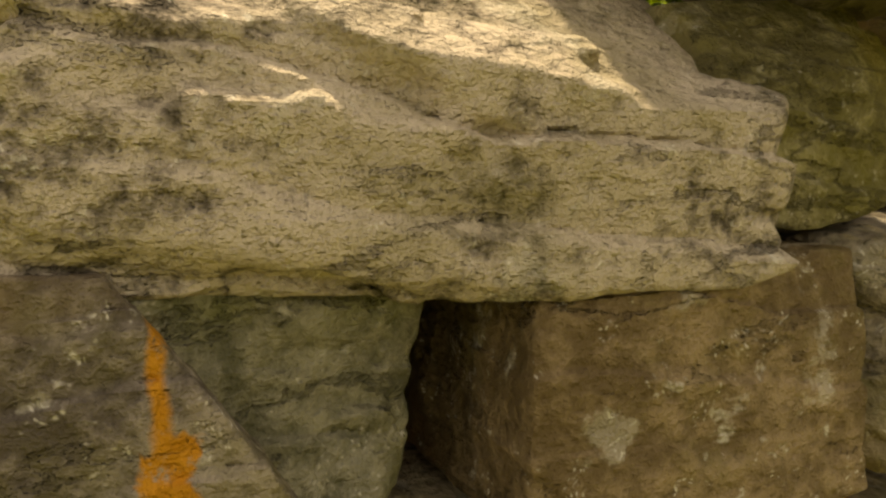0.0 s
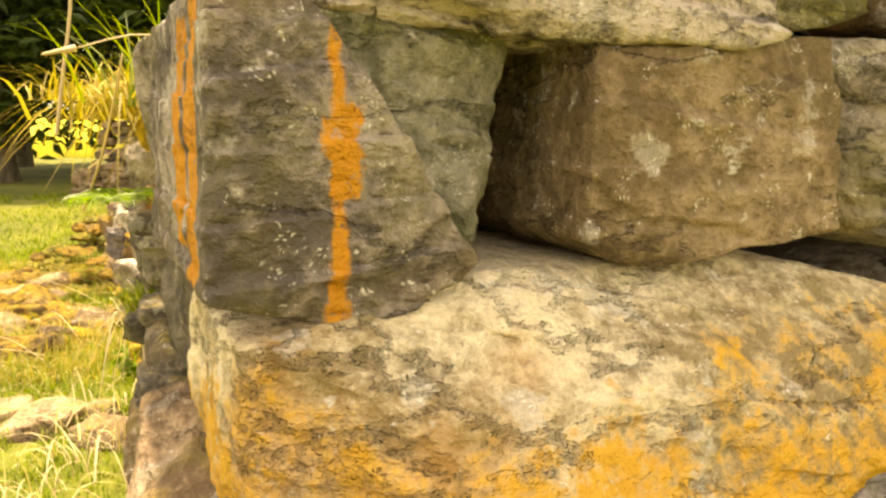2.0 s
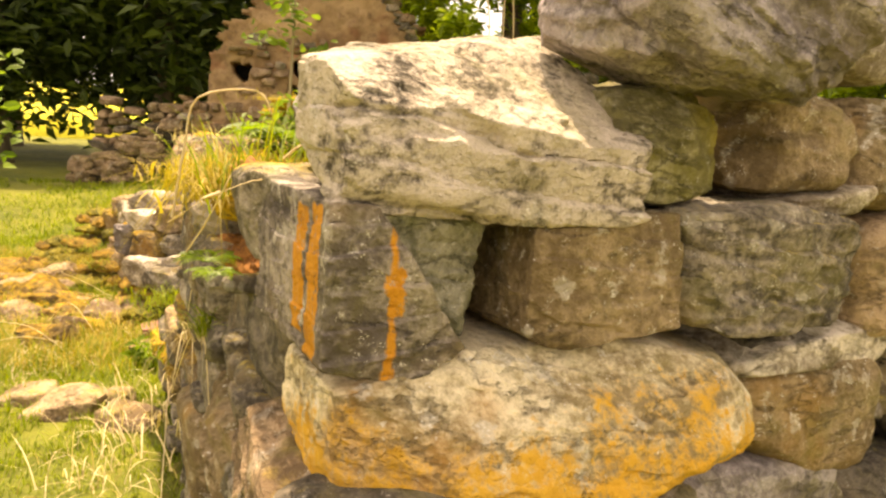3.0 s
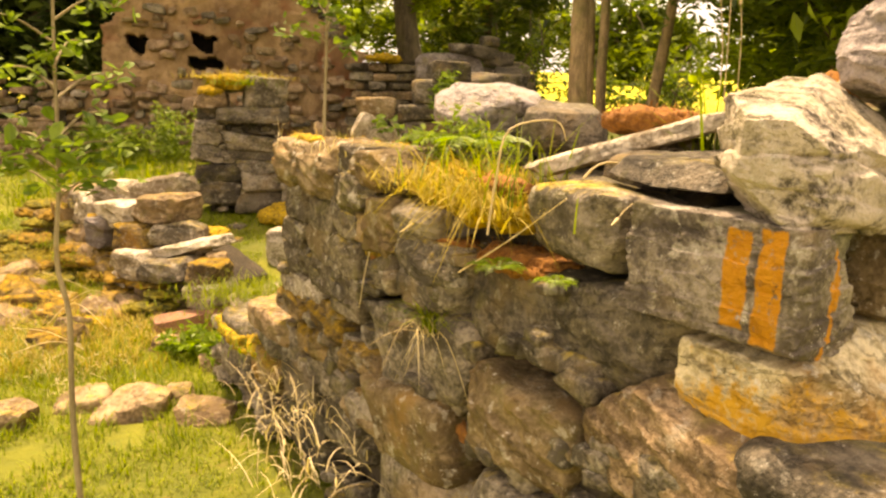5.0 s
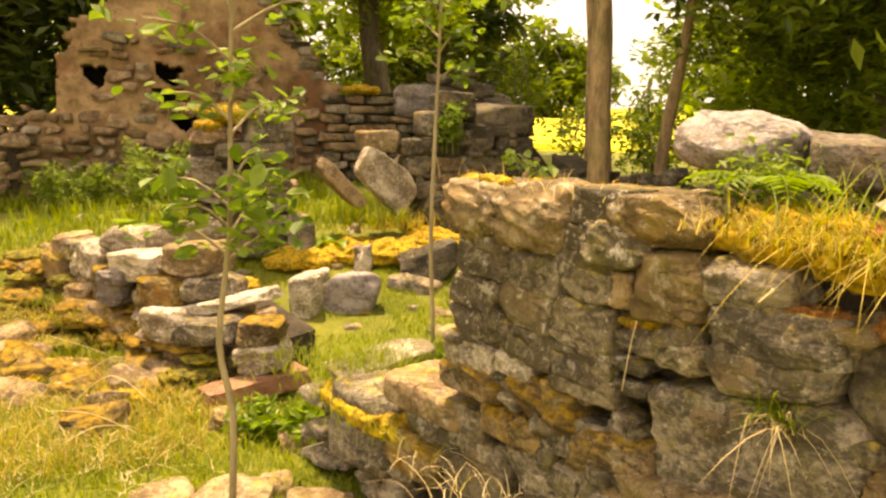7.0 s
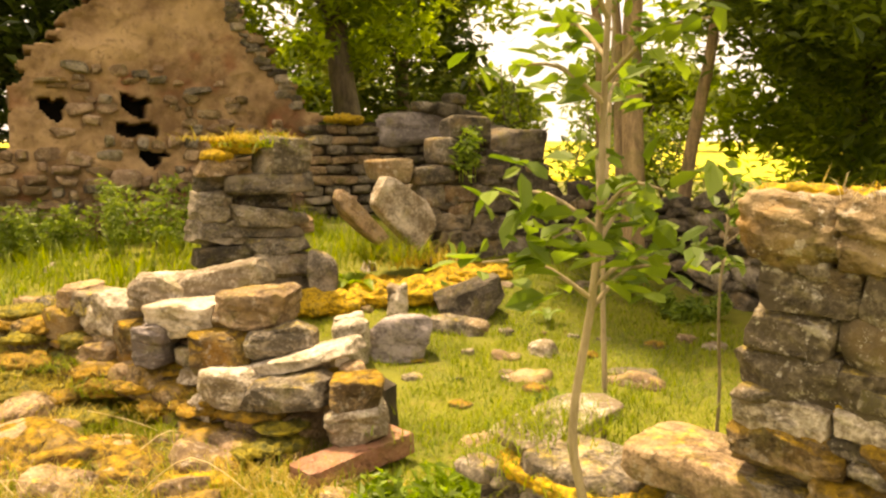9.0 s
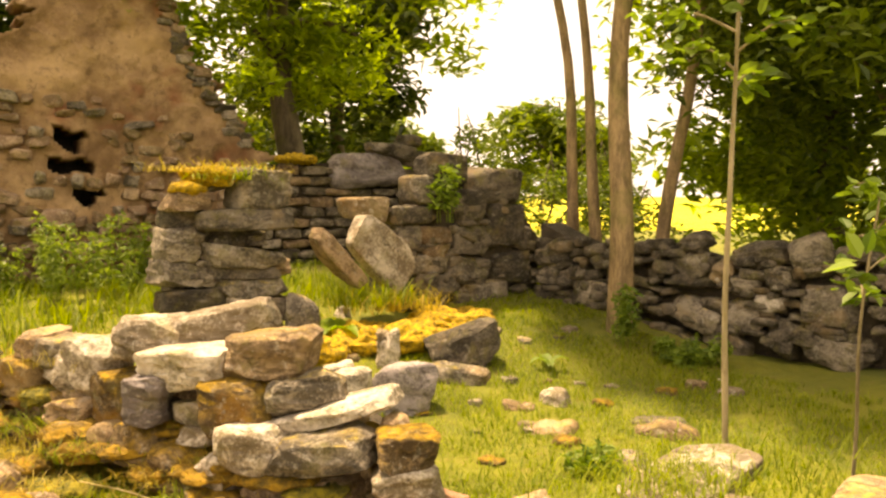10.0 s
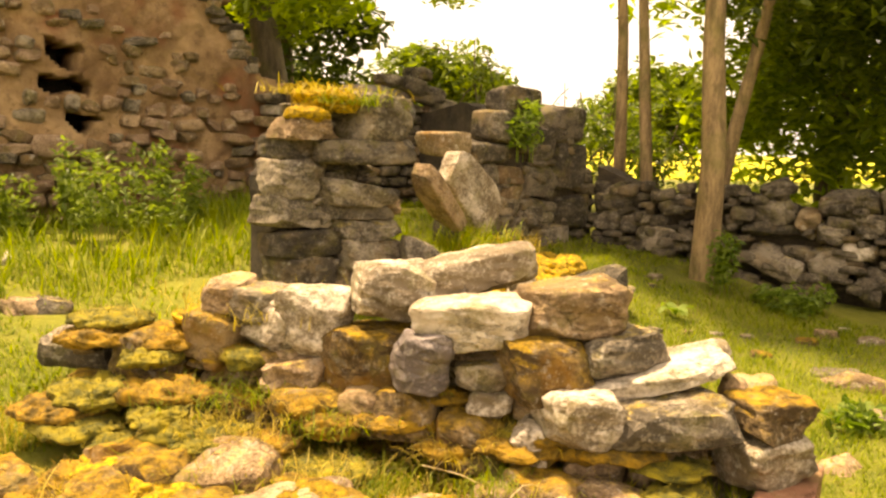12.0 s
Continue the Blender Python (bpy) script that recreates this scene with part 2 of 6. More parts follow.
STRIPED = stone_mat("lichen_striped_stone", (0.10, 0.08, 0.062), (0.38, 0.32, 0.255), white=0.7, layers=0.9, stripes=((1, -0.190, -0.140, -0.105, 0.10, 0.02, -0.055), (1, -0.122, -0.075, -0.085, 0.09, 0.02, -0.055), (0, -0.051, -0.043, -0.15, 0.11, 0.014, -0.10), (0, -0.056, -0.032, -0.040, 0.020, 0.05, -0.10), (0, -0.056, -0.034, -0.15, -0.115, 0.03, -0.10), (0, -0.052, -0.040, -0.12, -0.06, 0.02, -0.10)))
GOLDEN = stone_mat("lichen_gilded_stone", (0.26, 0.19, 0.09), (0.78, 0.66, 0.43), white=0.9, patch=0.4, low=0.005, algae=0.25, orange=(0.55, 0.25, 0.02), stain=(0.45, 0.2, 0.03))
ALGAE = stone_mat("algae_film_stone", (0.14, 0.12, 0.05), (0.42, 0.37, 0.20), stain=(0.30, 0.24, 0.04), stain_amount=0.6, white=0.3, algae=0.8)
BLOCK = stone_mat("dressed_block_stone", (0.085, 0.066, 0.042), (0.36, 0.30, 0.205), white=0.8, layers=0.5, moss=0.5, stain_amount=0.2)
# Dark stone; also carries the shade of walls and gaps as colour.
DARK = stone_mat("dark_and_shaded_stone", (0.05, 0.042, 0.03), (0.19, 0.155, 0.11), white=0.3, moss=0.15)
MOSSY = stone_mat("moss_covered_stone", (0.075, 0.048, 0.022), (0.33, 0.23, 0.12), moss=0.84, moss_colour=(0.155, 0.092, 0.006), stain=(0.26, 0.13, 0.02), stain_amount=0.5)
RED = stone_mat("red_sandstone", (0.30, 0.14, 0.085), (0.52, 0.30, 0.20), white=0.2, stain_amount=0.1, layers=0.5)
WARM = stone_mat("warm_rubble_stone", (0.15, 0.098, 0.052), (0.46, 0.32, 0.19), white=0.4, moss=0.32, stain_amount=0.35)
RUBBLE = stone_mat("pinkish_rubble_stone", (0.21, 0.135, 0.08), (0.56, 0.40, 0.26), white=0.4, stain_amount=0.3, layers=0.6)
PLASTER = plaster_mat("crumbling_render")
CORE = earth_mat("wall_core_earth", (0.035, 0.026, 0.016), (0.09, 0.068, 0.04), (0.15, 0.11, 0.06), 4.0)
SOIL = earth_mat("turf_and_soil", (0.09, 0.105, 0.008), (0.19, 0.19, 0.014), (0.17, 0.11, 0.035), 1.0)
FIELD = earth_mat("rapeseed_bloom", (0.50, 0.44, 0.02), (0.62, 0.56, 0.04), (0.30, 0.34, 0.03), 1.0)
MOSS = plain_mat("golden_moss", (0.15, 0.10, 0.008), (0.56, 0.35, 0.016), 34.0, 0.95)
AMBERMOSS = plain_mat("amber_moss", (0.075, 0.048, 0.006), (0.30, 0.17, 0.011), 16.0, 0.95)
GREENMOSS = plain_mat("olive_moss", (0.055, 0.055, 0.006), (0.24, 0.19, 0.012), 16.0, 0.95)
BROWNMOSS = plain_mat("rust_brown_moss", (0.16, 0.06, 0.012), (0.36, 0.15, 0.03), 60.0, 0.95)
GRASS = leaf_mat("meadow_grass", (0.085, 0.135, 0.005), (0.265, 0.295, 0.014), 0.6, 0.4)
YGRASS = leaf_mat("yellow_dry_grass", (0.22, 0.165, 0.016), (0.47, 0.35, 0.06), 0.6, 0.35)
STRAW = leaf_mat("bleached_straw", (0.45, 0.33, 0.16), (0.75, 0.62, 0.38), 0.6, 0.2)
LEAF = leaf_mat("sapling_leaf", (0.07, 0.125, 0.014), (0.22, 0.30, 0.05), 0.55, 0.42)
# Brighter copy of the tree leaf: sunlight on foliage put into the colour.
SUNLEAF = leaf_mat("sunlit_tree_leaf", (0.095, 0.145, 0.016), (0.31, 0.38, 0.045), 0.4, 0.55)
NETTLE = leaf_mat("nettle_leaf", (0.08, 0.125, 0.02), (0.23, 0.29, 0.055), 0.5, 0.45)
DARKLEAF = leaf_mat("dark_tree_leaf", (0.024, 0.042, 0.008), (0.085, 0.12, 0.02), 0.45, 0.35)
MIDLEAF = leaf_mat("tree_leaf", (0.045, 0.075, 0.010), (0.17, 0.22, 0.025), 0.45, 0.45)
FERNLEAF = leaf_mat("fern_leaf", (0.10, 0.15, 0.012), (0.22, 0.32, 0.025), 0.45, 0.45)
# Lit and shaded copies of bark; the light is put into their colours.
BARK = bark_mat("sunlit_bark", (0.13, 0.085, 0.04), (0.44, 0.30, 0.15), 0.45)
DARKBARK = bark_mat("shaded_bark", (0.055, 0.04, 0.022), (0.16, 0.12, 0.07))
PALEBARK = bark_mat("pale_sapling_bark", (0.20, 0.15, 0.07), (0.44, 0.35, 0.20), 0.3)
# Near-black colour standing for the shade deep in the gable's holes.
VOID = plain_mat("hole_shade_black", (0.01, 0.008, 0.006), (0.03, 0.024, 0.017), 20.0, 1.0)


# ---- building helpers ----
def smooth(a, b, x):
    k = min(1.0, max(0.0, (x - a) / (b - a)))
    return k * k * (3 - 2 * k)


def ground_z(x, y):
    """The lie of the land: level under the walker, rising a little into the ruin and towards its back."""
    z = 0.06 * smooth(-1.2, 1.0, x - 0.25 * y) + 0.06
    z += 0.22 * smooth(5.4, 7.4, y) * smooth(-3.5, 0.5, x) + 0.30 * smooth(6.5, 9.5, y)
    z -= 0.06 * smooth(-2.6, -4.2, x)
    return z + 0.025 * math.sin(1.7 * x + 0.6) * math.sin(1.3 * y) + 0.015 * math.sin(4.1 * x - 2.2 * y)


def lattice(ix, iy, iz, seed):
    h = (ix * 374761393 + iy * 668265263 + iz * 2147483647 + seed * 1274126177) & 0xFFFFFFFF
    h = ((h ^ (h >> 13)) * 1274126177) & 0xFFFFFFFF
    return ((h ^ (h >> 16)) & 0xFFFF) / 65535.0


def vnoise(p, seed=0):
    """Smooth value noise of an (n, 3) array, 0 to 1."""
    i = np.floor(p).astype(np.int64)
    f = p - i
    f = f * f * (3 - 2 * f)
    out = np.zeros(len(p))
    for dx in (0, 1):
        for dy in (0, 1):
            for dz in (0, 1):
                w = (f[:, 0] if dx else 1 - f[:, 0]) * (f[:, 1] if dy else 1 - f[:, 1]) * (f[:, 2] if dz else 1 - f[:, 2])
                out += w * lattice(i[:, 0] + dx, i[:, 1] + dy, i[:, 2] + dz, seed)
    return out


def fbm(p, seed=0, octaves=4):
    out, amp, total = np.zeros(len(p)), 1.0, 0.0
    for o in range(octaves):
        out += amp * vnoise(p * 2.0 ** o, seed + 7 * o)
        total += amp
        amp *= 0.5
    return out / total - 0.5


CUBES = {}


def cube_grid(n):
    """A cube's surface from -1 to 1 in n x n squares a side, its seams welded."""
    if n not in CUBES:
        lin = np.linspace(-1, 1, n + 1)
        pts, quads = [], []
        for ax in range(3):
            for s in (-1, 1):
                base = len(pts)
                for i in range(n + 1):
                    for j in range(n + 1):
                        v = [0.0, 0.0, 0.0]
                        v[ax], v[(ax + 1) % 3], v[(ax + 2) % 3] = s, lin[i], lin[j]
                        pts.append(v)
                for i in range(n):
                    for j in range(n):
                        a = base + i * (n + 1) + j
                        q = (a, a + n + 1, a + n + 2, a + 1)
                        quads.append(q if s > 0 else q[::-1])
        _, first, back = np.unique(np.round(np.array(pts), 5), axis=0, return_index=True, return_inverse=True)
        CUBES[n] = (np.array(pts)[first], np.asarray(back).reshape(-1)[np.array(quads)])
    return CUBES[n]


def mesh_of(name, verts, faces, mat, shade=True):
    me = bpy.data.meshes.new(name)
    me.from_pydata(np.asarray(verts).tolist(), [], np.asarray(faces).tolist() if isinstance(faces, np.ndarray) else faces)
    me.materials.append(mat)
    if shade:
        me.polygons.foreach_set("use_smooth", [True] * len(me.polygons))
    me.update()
    return me


def rock_shape(w, d, h, seed, n=8, k=6.0, cuts=6, rough=0.10, bed=0.0, taper=0.12, wedge=0.0, lean=0.0,
               top=(0, 0, 0), bot=(0, 0, 0), slope=0.0, skew=0.0, chip=0, flare=0.0):
    """A split or weathered stone of width w, depth d and height h: a softened box with chipped facets, a taper, and
    lumps. bed: depth of its split bedding; wedge: thins it to its +x end; lean: shears its ends; top, bot: metres by which
    its upper and lower edge rise at the left end, middle and right end; slope: lowers the top towards its face; skew:
    turns its face against its sides; chip: further small facets; flare: draws its right side in towards the top."""
    rng = np.random.default_rng(seed)
    p, quads = cube_grid(n)
    q = p / (np.abs(p) ** k).sum(1, keepdims=True) ** (1 / k)
    for i in range(cuts + chip):
        v = rng.normal(size=3)
        if i >= cuts:
            v[1] = -abs(v[1]) * 1.5
        v /= np.linalg.norm(v)
        reach = (q @ v).max() * (rng.uniform(0.72, 0.93) if i < cuts else rng.uniform(0.86, 0.97))
        over = np.maximum(0, q @ v - reach)
        q = q - over[:, None] * v * 0.95
    a = rng.uniform(-taper, taper, 5)
    x, y, z = q[:, 0].copy(), q[:, 1].copy(), q[:, 2].copy()
    q[:, 0] = x * (1 + a[0] * z) + a[1] * z * 0.5 + lean * z
    q[:, 2] = z * (1 + a[2] * x) * (1 - wedge * 0.5 * (x + 1)) + a[3] * x * 0.4
    q[:, 2] = np.where(z > 0, q[:, 2] * (1 + slope * y), q[:, 2])
    q[:, 0] = np.where(x > 0, q[:, 0] * (1 - flare * (z + 1) / 2), q[:, 0])
    q[:, 1] = y * (1 + a[4] * z)
    q = q * np.array([w, d, h]) / 2
    up = np.clip((z + 1) / 2, 0, 1)
    q[:, 2] += up * np.interp(x, [-1, 0, 1], top) + (1 - up) * np.interp(x, [-1, 0, 1], bot)
    q[:, 1] += skew * q[:, 0]
    s = min(w, d, h)
    out = p / np.linalg.norm(p, axis=1, keepdims=True)
    rel = fbm(q / s * 1.6 + 10 * seed % 97, seed, 4)
    q = q + out * (rel * rough * 2 * s)[:, None]
    if bed:
        split = fbm(q * np.array([9.0, 9.0, 42.0]) + 0.6 * q[:, :1] * np.array([0, 0, 20.0]), seed + 3, 3)
        split = np.where(split > 0.02, split + 0.12, split)
        shelf = np.tanh(9 * fbm(q * np.array([3.5, 3.5, 15.0]) + q[:, :1] * np.array([0, 0, 4.0]), seed + 5, 3))
        q = q + out * np.array([0.6, 1.0, 0.15]) * (shelf * 0.75 * bed)[:, None]
        lump = np.abs(fbm(q * 16, seed + 9, 4))
        q = q + out * (split * 1.3 * bed - lump * 2.2 * bed + 0.3 * bed)[:, None]
    return q, quads


COUNT = [100]


def stone(parent, mat, x, y, z, w, d, h, turn, roll=0.0, pitch=0.0, name="stone", label="", n=6, **shape):
    """One stone of a wall as a part of it, or, with no parent, a loose one."""
    COUNT[0] += 1
    v, f = rock_shape(w, d, h, COUNT[0], max(n, 9), **shape)
    me = mesh_of(name, v, f, mat)
    me.set_sharp_from_angle(angle=radians(30))
    ob = new(name, me)
    ob.matrix_world = pose(x, y, z, pitch, roll, turn)
    if parent:
        ob.parent = parent
    if label:
        ob["label"] = label
    return ob


FACE = radians(22.0)                    # the broken end's face runs this way from FACE_O
FACE_O = (0.0, 0.455)


def cut_stone(parent, mat, corners, depth, seed, front=0.0, planes=(), origin=None, n=60, soft=34.0, rough=0.006, ledge=0.0, pitch=0.05,
              dip=0.16, name="stone", label="", category="", group=""):
    """A split stone in the broken end's face: corners (along the face, height) bound it, depth metres run into the wall, and
    each of planes (normal along, into, up, then a point on it) splits a facet off. ledge: depth of its broken bedding."""
    cu, cz = sum(c[0] for c in corners) / len(corners), sum(c[1] for c in corners) / len(corners)
    mid = np.array([cu, front + depth / 2, cz])
    cuts = [(np.array([0, -1.0, 0]), np.array([cu, front, cz])), (np.array([0, 1.0, 0]), np.array([cu, front + depth, cz]))]
    for (u0, z0), (u1, z1) in zip(corners, corners[1:] + corners[:1]):
        v = np.array([z1 - z0, 0, u0 - u1])
        v = v / np.linalg.norm(v)
        if v @ (np.array([u0, 0, z0]) - np.array([cu, 0, cz])) < 0:
            v = -v
        cuts.append((v, np.array([u0, 0, z0])))
    for nu, nv, nz, pu, pv, pz in planes:
        v = np.array([nu, nv, nz], float)
        cuts.append((v / np.linalg.norm(v), np.array([pu, pv, pz])))
    p, quads = cube_grid(n)
    half = np.array([max(abs(c[0] - cu) for c in corners), depth / 2, max(abs(c[1] - cz) for c in corners)])
    d = p * half
    wob = np.stack([fbm(d * 14 + seed, seed, 3), fbm(d * 14 + seed, seed + 1, 3), fbm(d * 14 + seed, seed + 2, 3)], 1)
    acc = np.zeros(len(d))
    for v, q in cuts:
        reach = max(1e-3, v @ (q - mid))
        acc += np.maximum(0, (d + 0.05 * wob * half.min()) @ v / reach) ** soft
    pt = d / acc[:, None] ** (1 / soft)
    out = pt / np.linalg.norm(pt, axis=1, keepdims=True)
    out[:, 1] *= 1.4
    amt = rough * (1.2 * fbm(pt * 12 + seed, seed + 4, 4) - 3.4 * np.abs(fbm(pt * 8 + seed, seed + 10, 4)) + 0.3 - 1.6 * np.abs(fbm(pt * 34, seed + 5, 3)))
    if ledge:
        warp = 0.05 * fbm(pt * np.array([6.0, 6.0, 9.0]) + 3, seed + 6, 4)
        st = (pt[:, 2] + dip * pt[:, 0] + warp) / pitch + seed
        saw = st - np.floor(st)
        cell = lattice(np.floor(st).astype(np.int64), np.floor(pt[:, 0] * 6 + 40 * warp).astype(np.int64), np.zeros(len(st), np.int64), seed)
        face_on = np.clip(1.3 * np.abs(out[:, 1]) + 0.25, 0, 1)
        amt = amt + face_on * ledge * (np.where(saw < 0.92, saw / 0.92, (1 - saw) / 0.08) - 0.5) * (0.2 + 1.1 * cell)
        slab = pt * np.array([5.0, 5.0, 13.0]) + pt[:, :1] * np.array([0, 0, 13.0 * dip]) + 7
        amt = amt + face_on * ledge * 0.6 * np.tanh(40 * fbm(slab, seed + 8, 4))
    pt = pt + out * amt[:, None]
    o = np.array(origin) if origin else mid
    me = mesh_of(name, pt + mid - o, quads, mat)
    me.set_sharp_from_angle(angle=radians(32))
    ob = new(name, me)
    c, s_ = math.cos(FACE), math.sin(FACE)
    ob.matrix_world = pose(FACE_O[0] + o[0] * c - o[1] * s_, FACE_O[1] + o[0] * s_ + o[1] * c, o[2], 0, 0, 22.0)
    if parent:
        ob.parent = parent
        if label:
            ob["label"] = label
        return ob
    return tagged(ob, label, category, group)


def loose(name, label, mat, x, y, z, w, d, h, turn, roll=0.0, pitch=0.0, n=10, category="stone", group="", **shape):
    return tagged(stone(None, mat, x, y, z, w, d, h, turn, roll, pitch, name, "", n, **shape), label, category, group)


def holder(name, mesh=None, label="", category="", kind="structure"):
    return tagged(new(name, mesh), label, category, "", kind)


def core_wall(name, ax, ay, bx, by, thick, tops, mat, label, base=-0.2, shift=0.07, category="wall"):
    """A wall's earthy core from A to B (its face to the right of the walk from B to A), set back behind its stones. tops:
    (share of the way, height) pairs."""
    ln = math.hypot(bx - ax, by - ay)
    ux, uy = (bx - ax) / ln, (by - ay) / ln
    nx, ny = -uy, ux
    cols = max(6, int(ln / 0.12))
    rows_ = 10
    pts, faces = [], []
    for side in (0, 1):
        for i in range(cols + 1):
            s = i / cols
            top = np.interp(s, [a for a, _ in tops], [b for _, b in tops])
            for j in range(rows_ + 1):
                o = shift if side == 0 else thick - shift
                pts.append((ax + ux * s * ln + nx * o, ay + uy * s * ln + ny * o, base + (top - base) * j / rows_))
    m = (cols + 1) * (rows_ + 1)
    idx = lambda sd, i, j: sd * m + i * (rows_ + 1) + j
    for i in range(cols):
        for j in range(rows_):
            faces.append((idx(0, i, j), idx(0, i + 1, j), idx(0, i + 1, j + 1), idx(0, i, j + 1)))
            faces.append((idx(1, i, j + 1), idx(1, i + 1, j + 1), idx(1, i + 1, j), idx(1, i, j)))
        faces.append((idx(0, i, rows_), idx(0, i + 1, rows_), idx(1, i + 1, rows_), idx(1, i, rows_)))
    for i in (0, cols):
        for j in range(rows_):
            q = (idx(0, i, j), idx(0, i, j + 1), idx(1, i, j + 1), idx(1, i, j))
            faces.append(q if i == 0 else q[::-1])
    v = np.array(pts)
    v += 0.05 * np.stack([fbm(v * 5, 1), fbm(v * 5, 2), fbm(v * 5, 3)], 1)
    return holder(name, mesh_of(name, v, faces, mat, False), label, category)


def fill_stones(parent, name, mat, ax, ay, bx, by, z0, z1, count, size, seed, jitter=0.05, tops=None, n=5, label=""):
    """Small packing stones of a wall face, one joined part."""
    rng = np.random.default_rng(seed)
    V, F, o = [], [], 0
    turn = math.atan2(by - ay, bx - ax)
    c, s_ = math.cos(turn), math.sin(turn)
    for i in range(count):
        s = rng.random()
        hi = z1 if tops is None else np.interp(s, [a for a, _ in tops], [b for _, b in tops])
        z = z0 + (hi - z0) * rng.random()
        w = size * rng.uniform(0.6, 1.7)
        v, f = rock_shape(w, size * 1.3, size * rng.uniform(0.35, 0.8), seed * 1000 + i, n, 7.0, 6, 0.10)
        a = rng.normal() * 0.12
        v = np.stack([v[:, 0] * math.cos(a) - v[:, 2] * math.sin(a), v[:, 1], v[:, 0] * math.sin(a) + v[:, 2] * math.cos(a)], 1)
        off = size * 0.65 - 0.02 + rng.normal() * jitter * 0.4
        px, py = ax + (bx - ax) * s - s_ * off, ay + (by - ay) * s + c * off
        V.append(np.stack([px + v[:, 0] * c - v[:, 1] * s_, py + v[:, 0] * s_ + v[:, 1] * c, z + v[:, 2]], 1))
        F.append(f + o)
        o += len(v)
    ob = new(name, mesh_of(name, np.concatenate(V), np.concatenate(F), mat))
    tagged(ob, label or "small packing stones wedged between the larger ones", "", "", "stuff")
    if parent:
        ob.parent = parent
    return ob


def strand(path, w0, w1, side):
    """A tapering ribbon along a path of points."""
    k = len(path)
    v, f = [], []
    for i, p in enumerate(path):
        w = w0 + (w1 - w0) * i / (k - 1)
        v += [p - side * w, p + side * w]
        if i:
            f.append((2 * i - 2, 2 * i - 1, 2 * i + 1, 2 * i))
    return v, f


def blades(name, mat, spots, length, width, droop, seed, segs=3, spread=0.5, kind="stuff", label="", category="grass", parent=None):
    """Grass blades rooted at spots (n, 3)."""
    rng = np.random.default_rng(seed)
    spots = np.asarray(spots)
    n = len(spots)
    az, L = rng.random(n) * 6.283, length * rng.uniform(0.45, 1.25, n)
    out = np.stack([np.cos(az), np.sin(az), np.zeros(n)], 1)
    sd = np.stack([-np.sin(az), np.cos(az), np.zeros(n)], 1) * (width * rng.uniform(0.6, 1.3, n))[:, None]
    tilt, dr = spread * rng.random(n), droop * rng.uniform(0.3, 1.2, n)
    V = np.zeros((n, 2 * segs + 1, 3))
    for i in range(segs + 1):
        s = i / segs
        c = spots + out * (L * (tilt * s + 0.55 * np.tanh(dr) * s * s))[:, None]
        c[:, 2] += L * (s - 0.62 * dr * s * s)
        if i < segs:
            V[:, 2 * i], V[:, 2 * i + 1] = c - sd * (1 - 0.7 * s), c + sd * (1 - 0.7 * s)
        else:
            V[:, 2 * segs] = c
    quad = [(2 * i, 2 * i + 1, 2 * i + 3, 2 * i + 2) for i in range(segs - 1)]
    F = []
    base = np.arange(n)[:, None] * (2 * segs + 1)
    q = (base[:, None, :] + np.array(quad)[None]).reshape(-1, 4).tolist() if quad else []
    t = (base + np.array([2 * segs - 2, 2 * segs - 1, 2 * segs])[None]).tolist()
    ob = new(name, mesh_of(name, V.reshape(-1, 3), q + t, mat, False))
    tagged(ob, label, category if parent is None else "", "", kind)
    if parent:
        ob.parent = parent
    return ob


def leaf_cloud(name, mat, centres, radii, per, size, seed, parent=None, flat=0.5, kind="", broad=False):
    """A crown of many small folded leaves, in clumps about the centres."""
    rng = np.random.default_rng(seed)
    C, R = np.asarray(centres, float), np.asarray(radii, float)
    n = len(C) * per
    d = rng.normal(size=(n, 3))
    d /= np.linalg.norm(d, axis=1, keepdims=True)
    r = rng.random(n) ** 0.45
    pos = np.repeat(C, per, 0) + d * (r * np.repeat(R, per))[:, None] * np.array([1, 1, 0.7])
    nrm = rng.normal(size=(n, 3)) * flat + np.array([0, 0, 1.0])
    nrm /= np.linalg.norm(nrm, axis=1, keepdims=True)
    u = np.cross(nrm, rng.normal(size=(n, 3)))
    u /= np.linalg.norm(u, axis=1, keepdims=True)
    v = np.cross(nrm, u)
    s = (size * rng.uniform(0.55, 1.35, n))[:, None]
    V = np.stack([pos - u * s, pos - v * s * 0.42 + nrm * s * 0.12 - u * s * 0.1, pos + u * s - nrm * s * 0.25, pos + v * s * 0.42 + nrm * s * 0.12 - u * s * 0.1], 1).reshape(-1, 3)
    if broad:
        V = np.stack([pos - u * s, pos - u * s * 0.45 - v * s * 0.52 + nrm * s * 0.1, pos + u * s * 0.35 - v * s * 0.5 + nrm * s * 0.04, pos + u * s - nrm * s * 0.3,
                      pos + u * s * 0.35 + v * s * 0.5 + nrm * s * 0.04, pos - u * s * 0.45 + v * s * 0.52 + nrm * s * 0.1], 1).reshape(-1, 3)
        b = np.arange(n)[:, None] * 6
        ob = new(name, mesh_of(name, V, np.concatenate([b + np.array([0, 1, 2, 3]), b + np.array([0, 3, 4, 5])]), mat, False))
        if parent:
            ob.parent = parent
        return ob
    b = np.arange(n)[:, None] * 4
    F = np.concatenate([b + np.array([0, 1, 2]), b + np.array([0, 2, 3])]).tolist()
    ob = new(name, mesh_of(name, V, F, mat, False))
    if kind:
        ob["kind"] = kind
    if parent:
        ob.parent = parent
    return ob


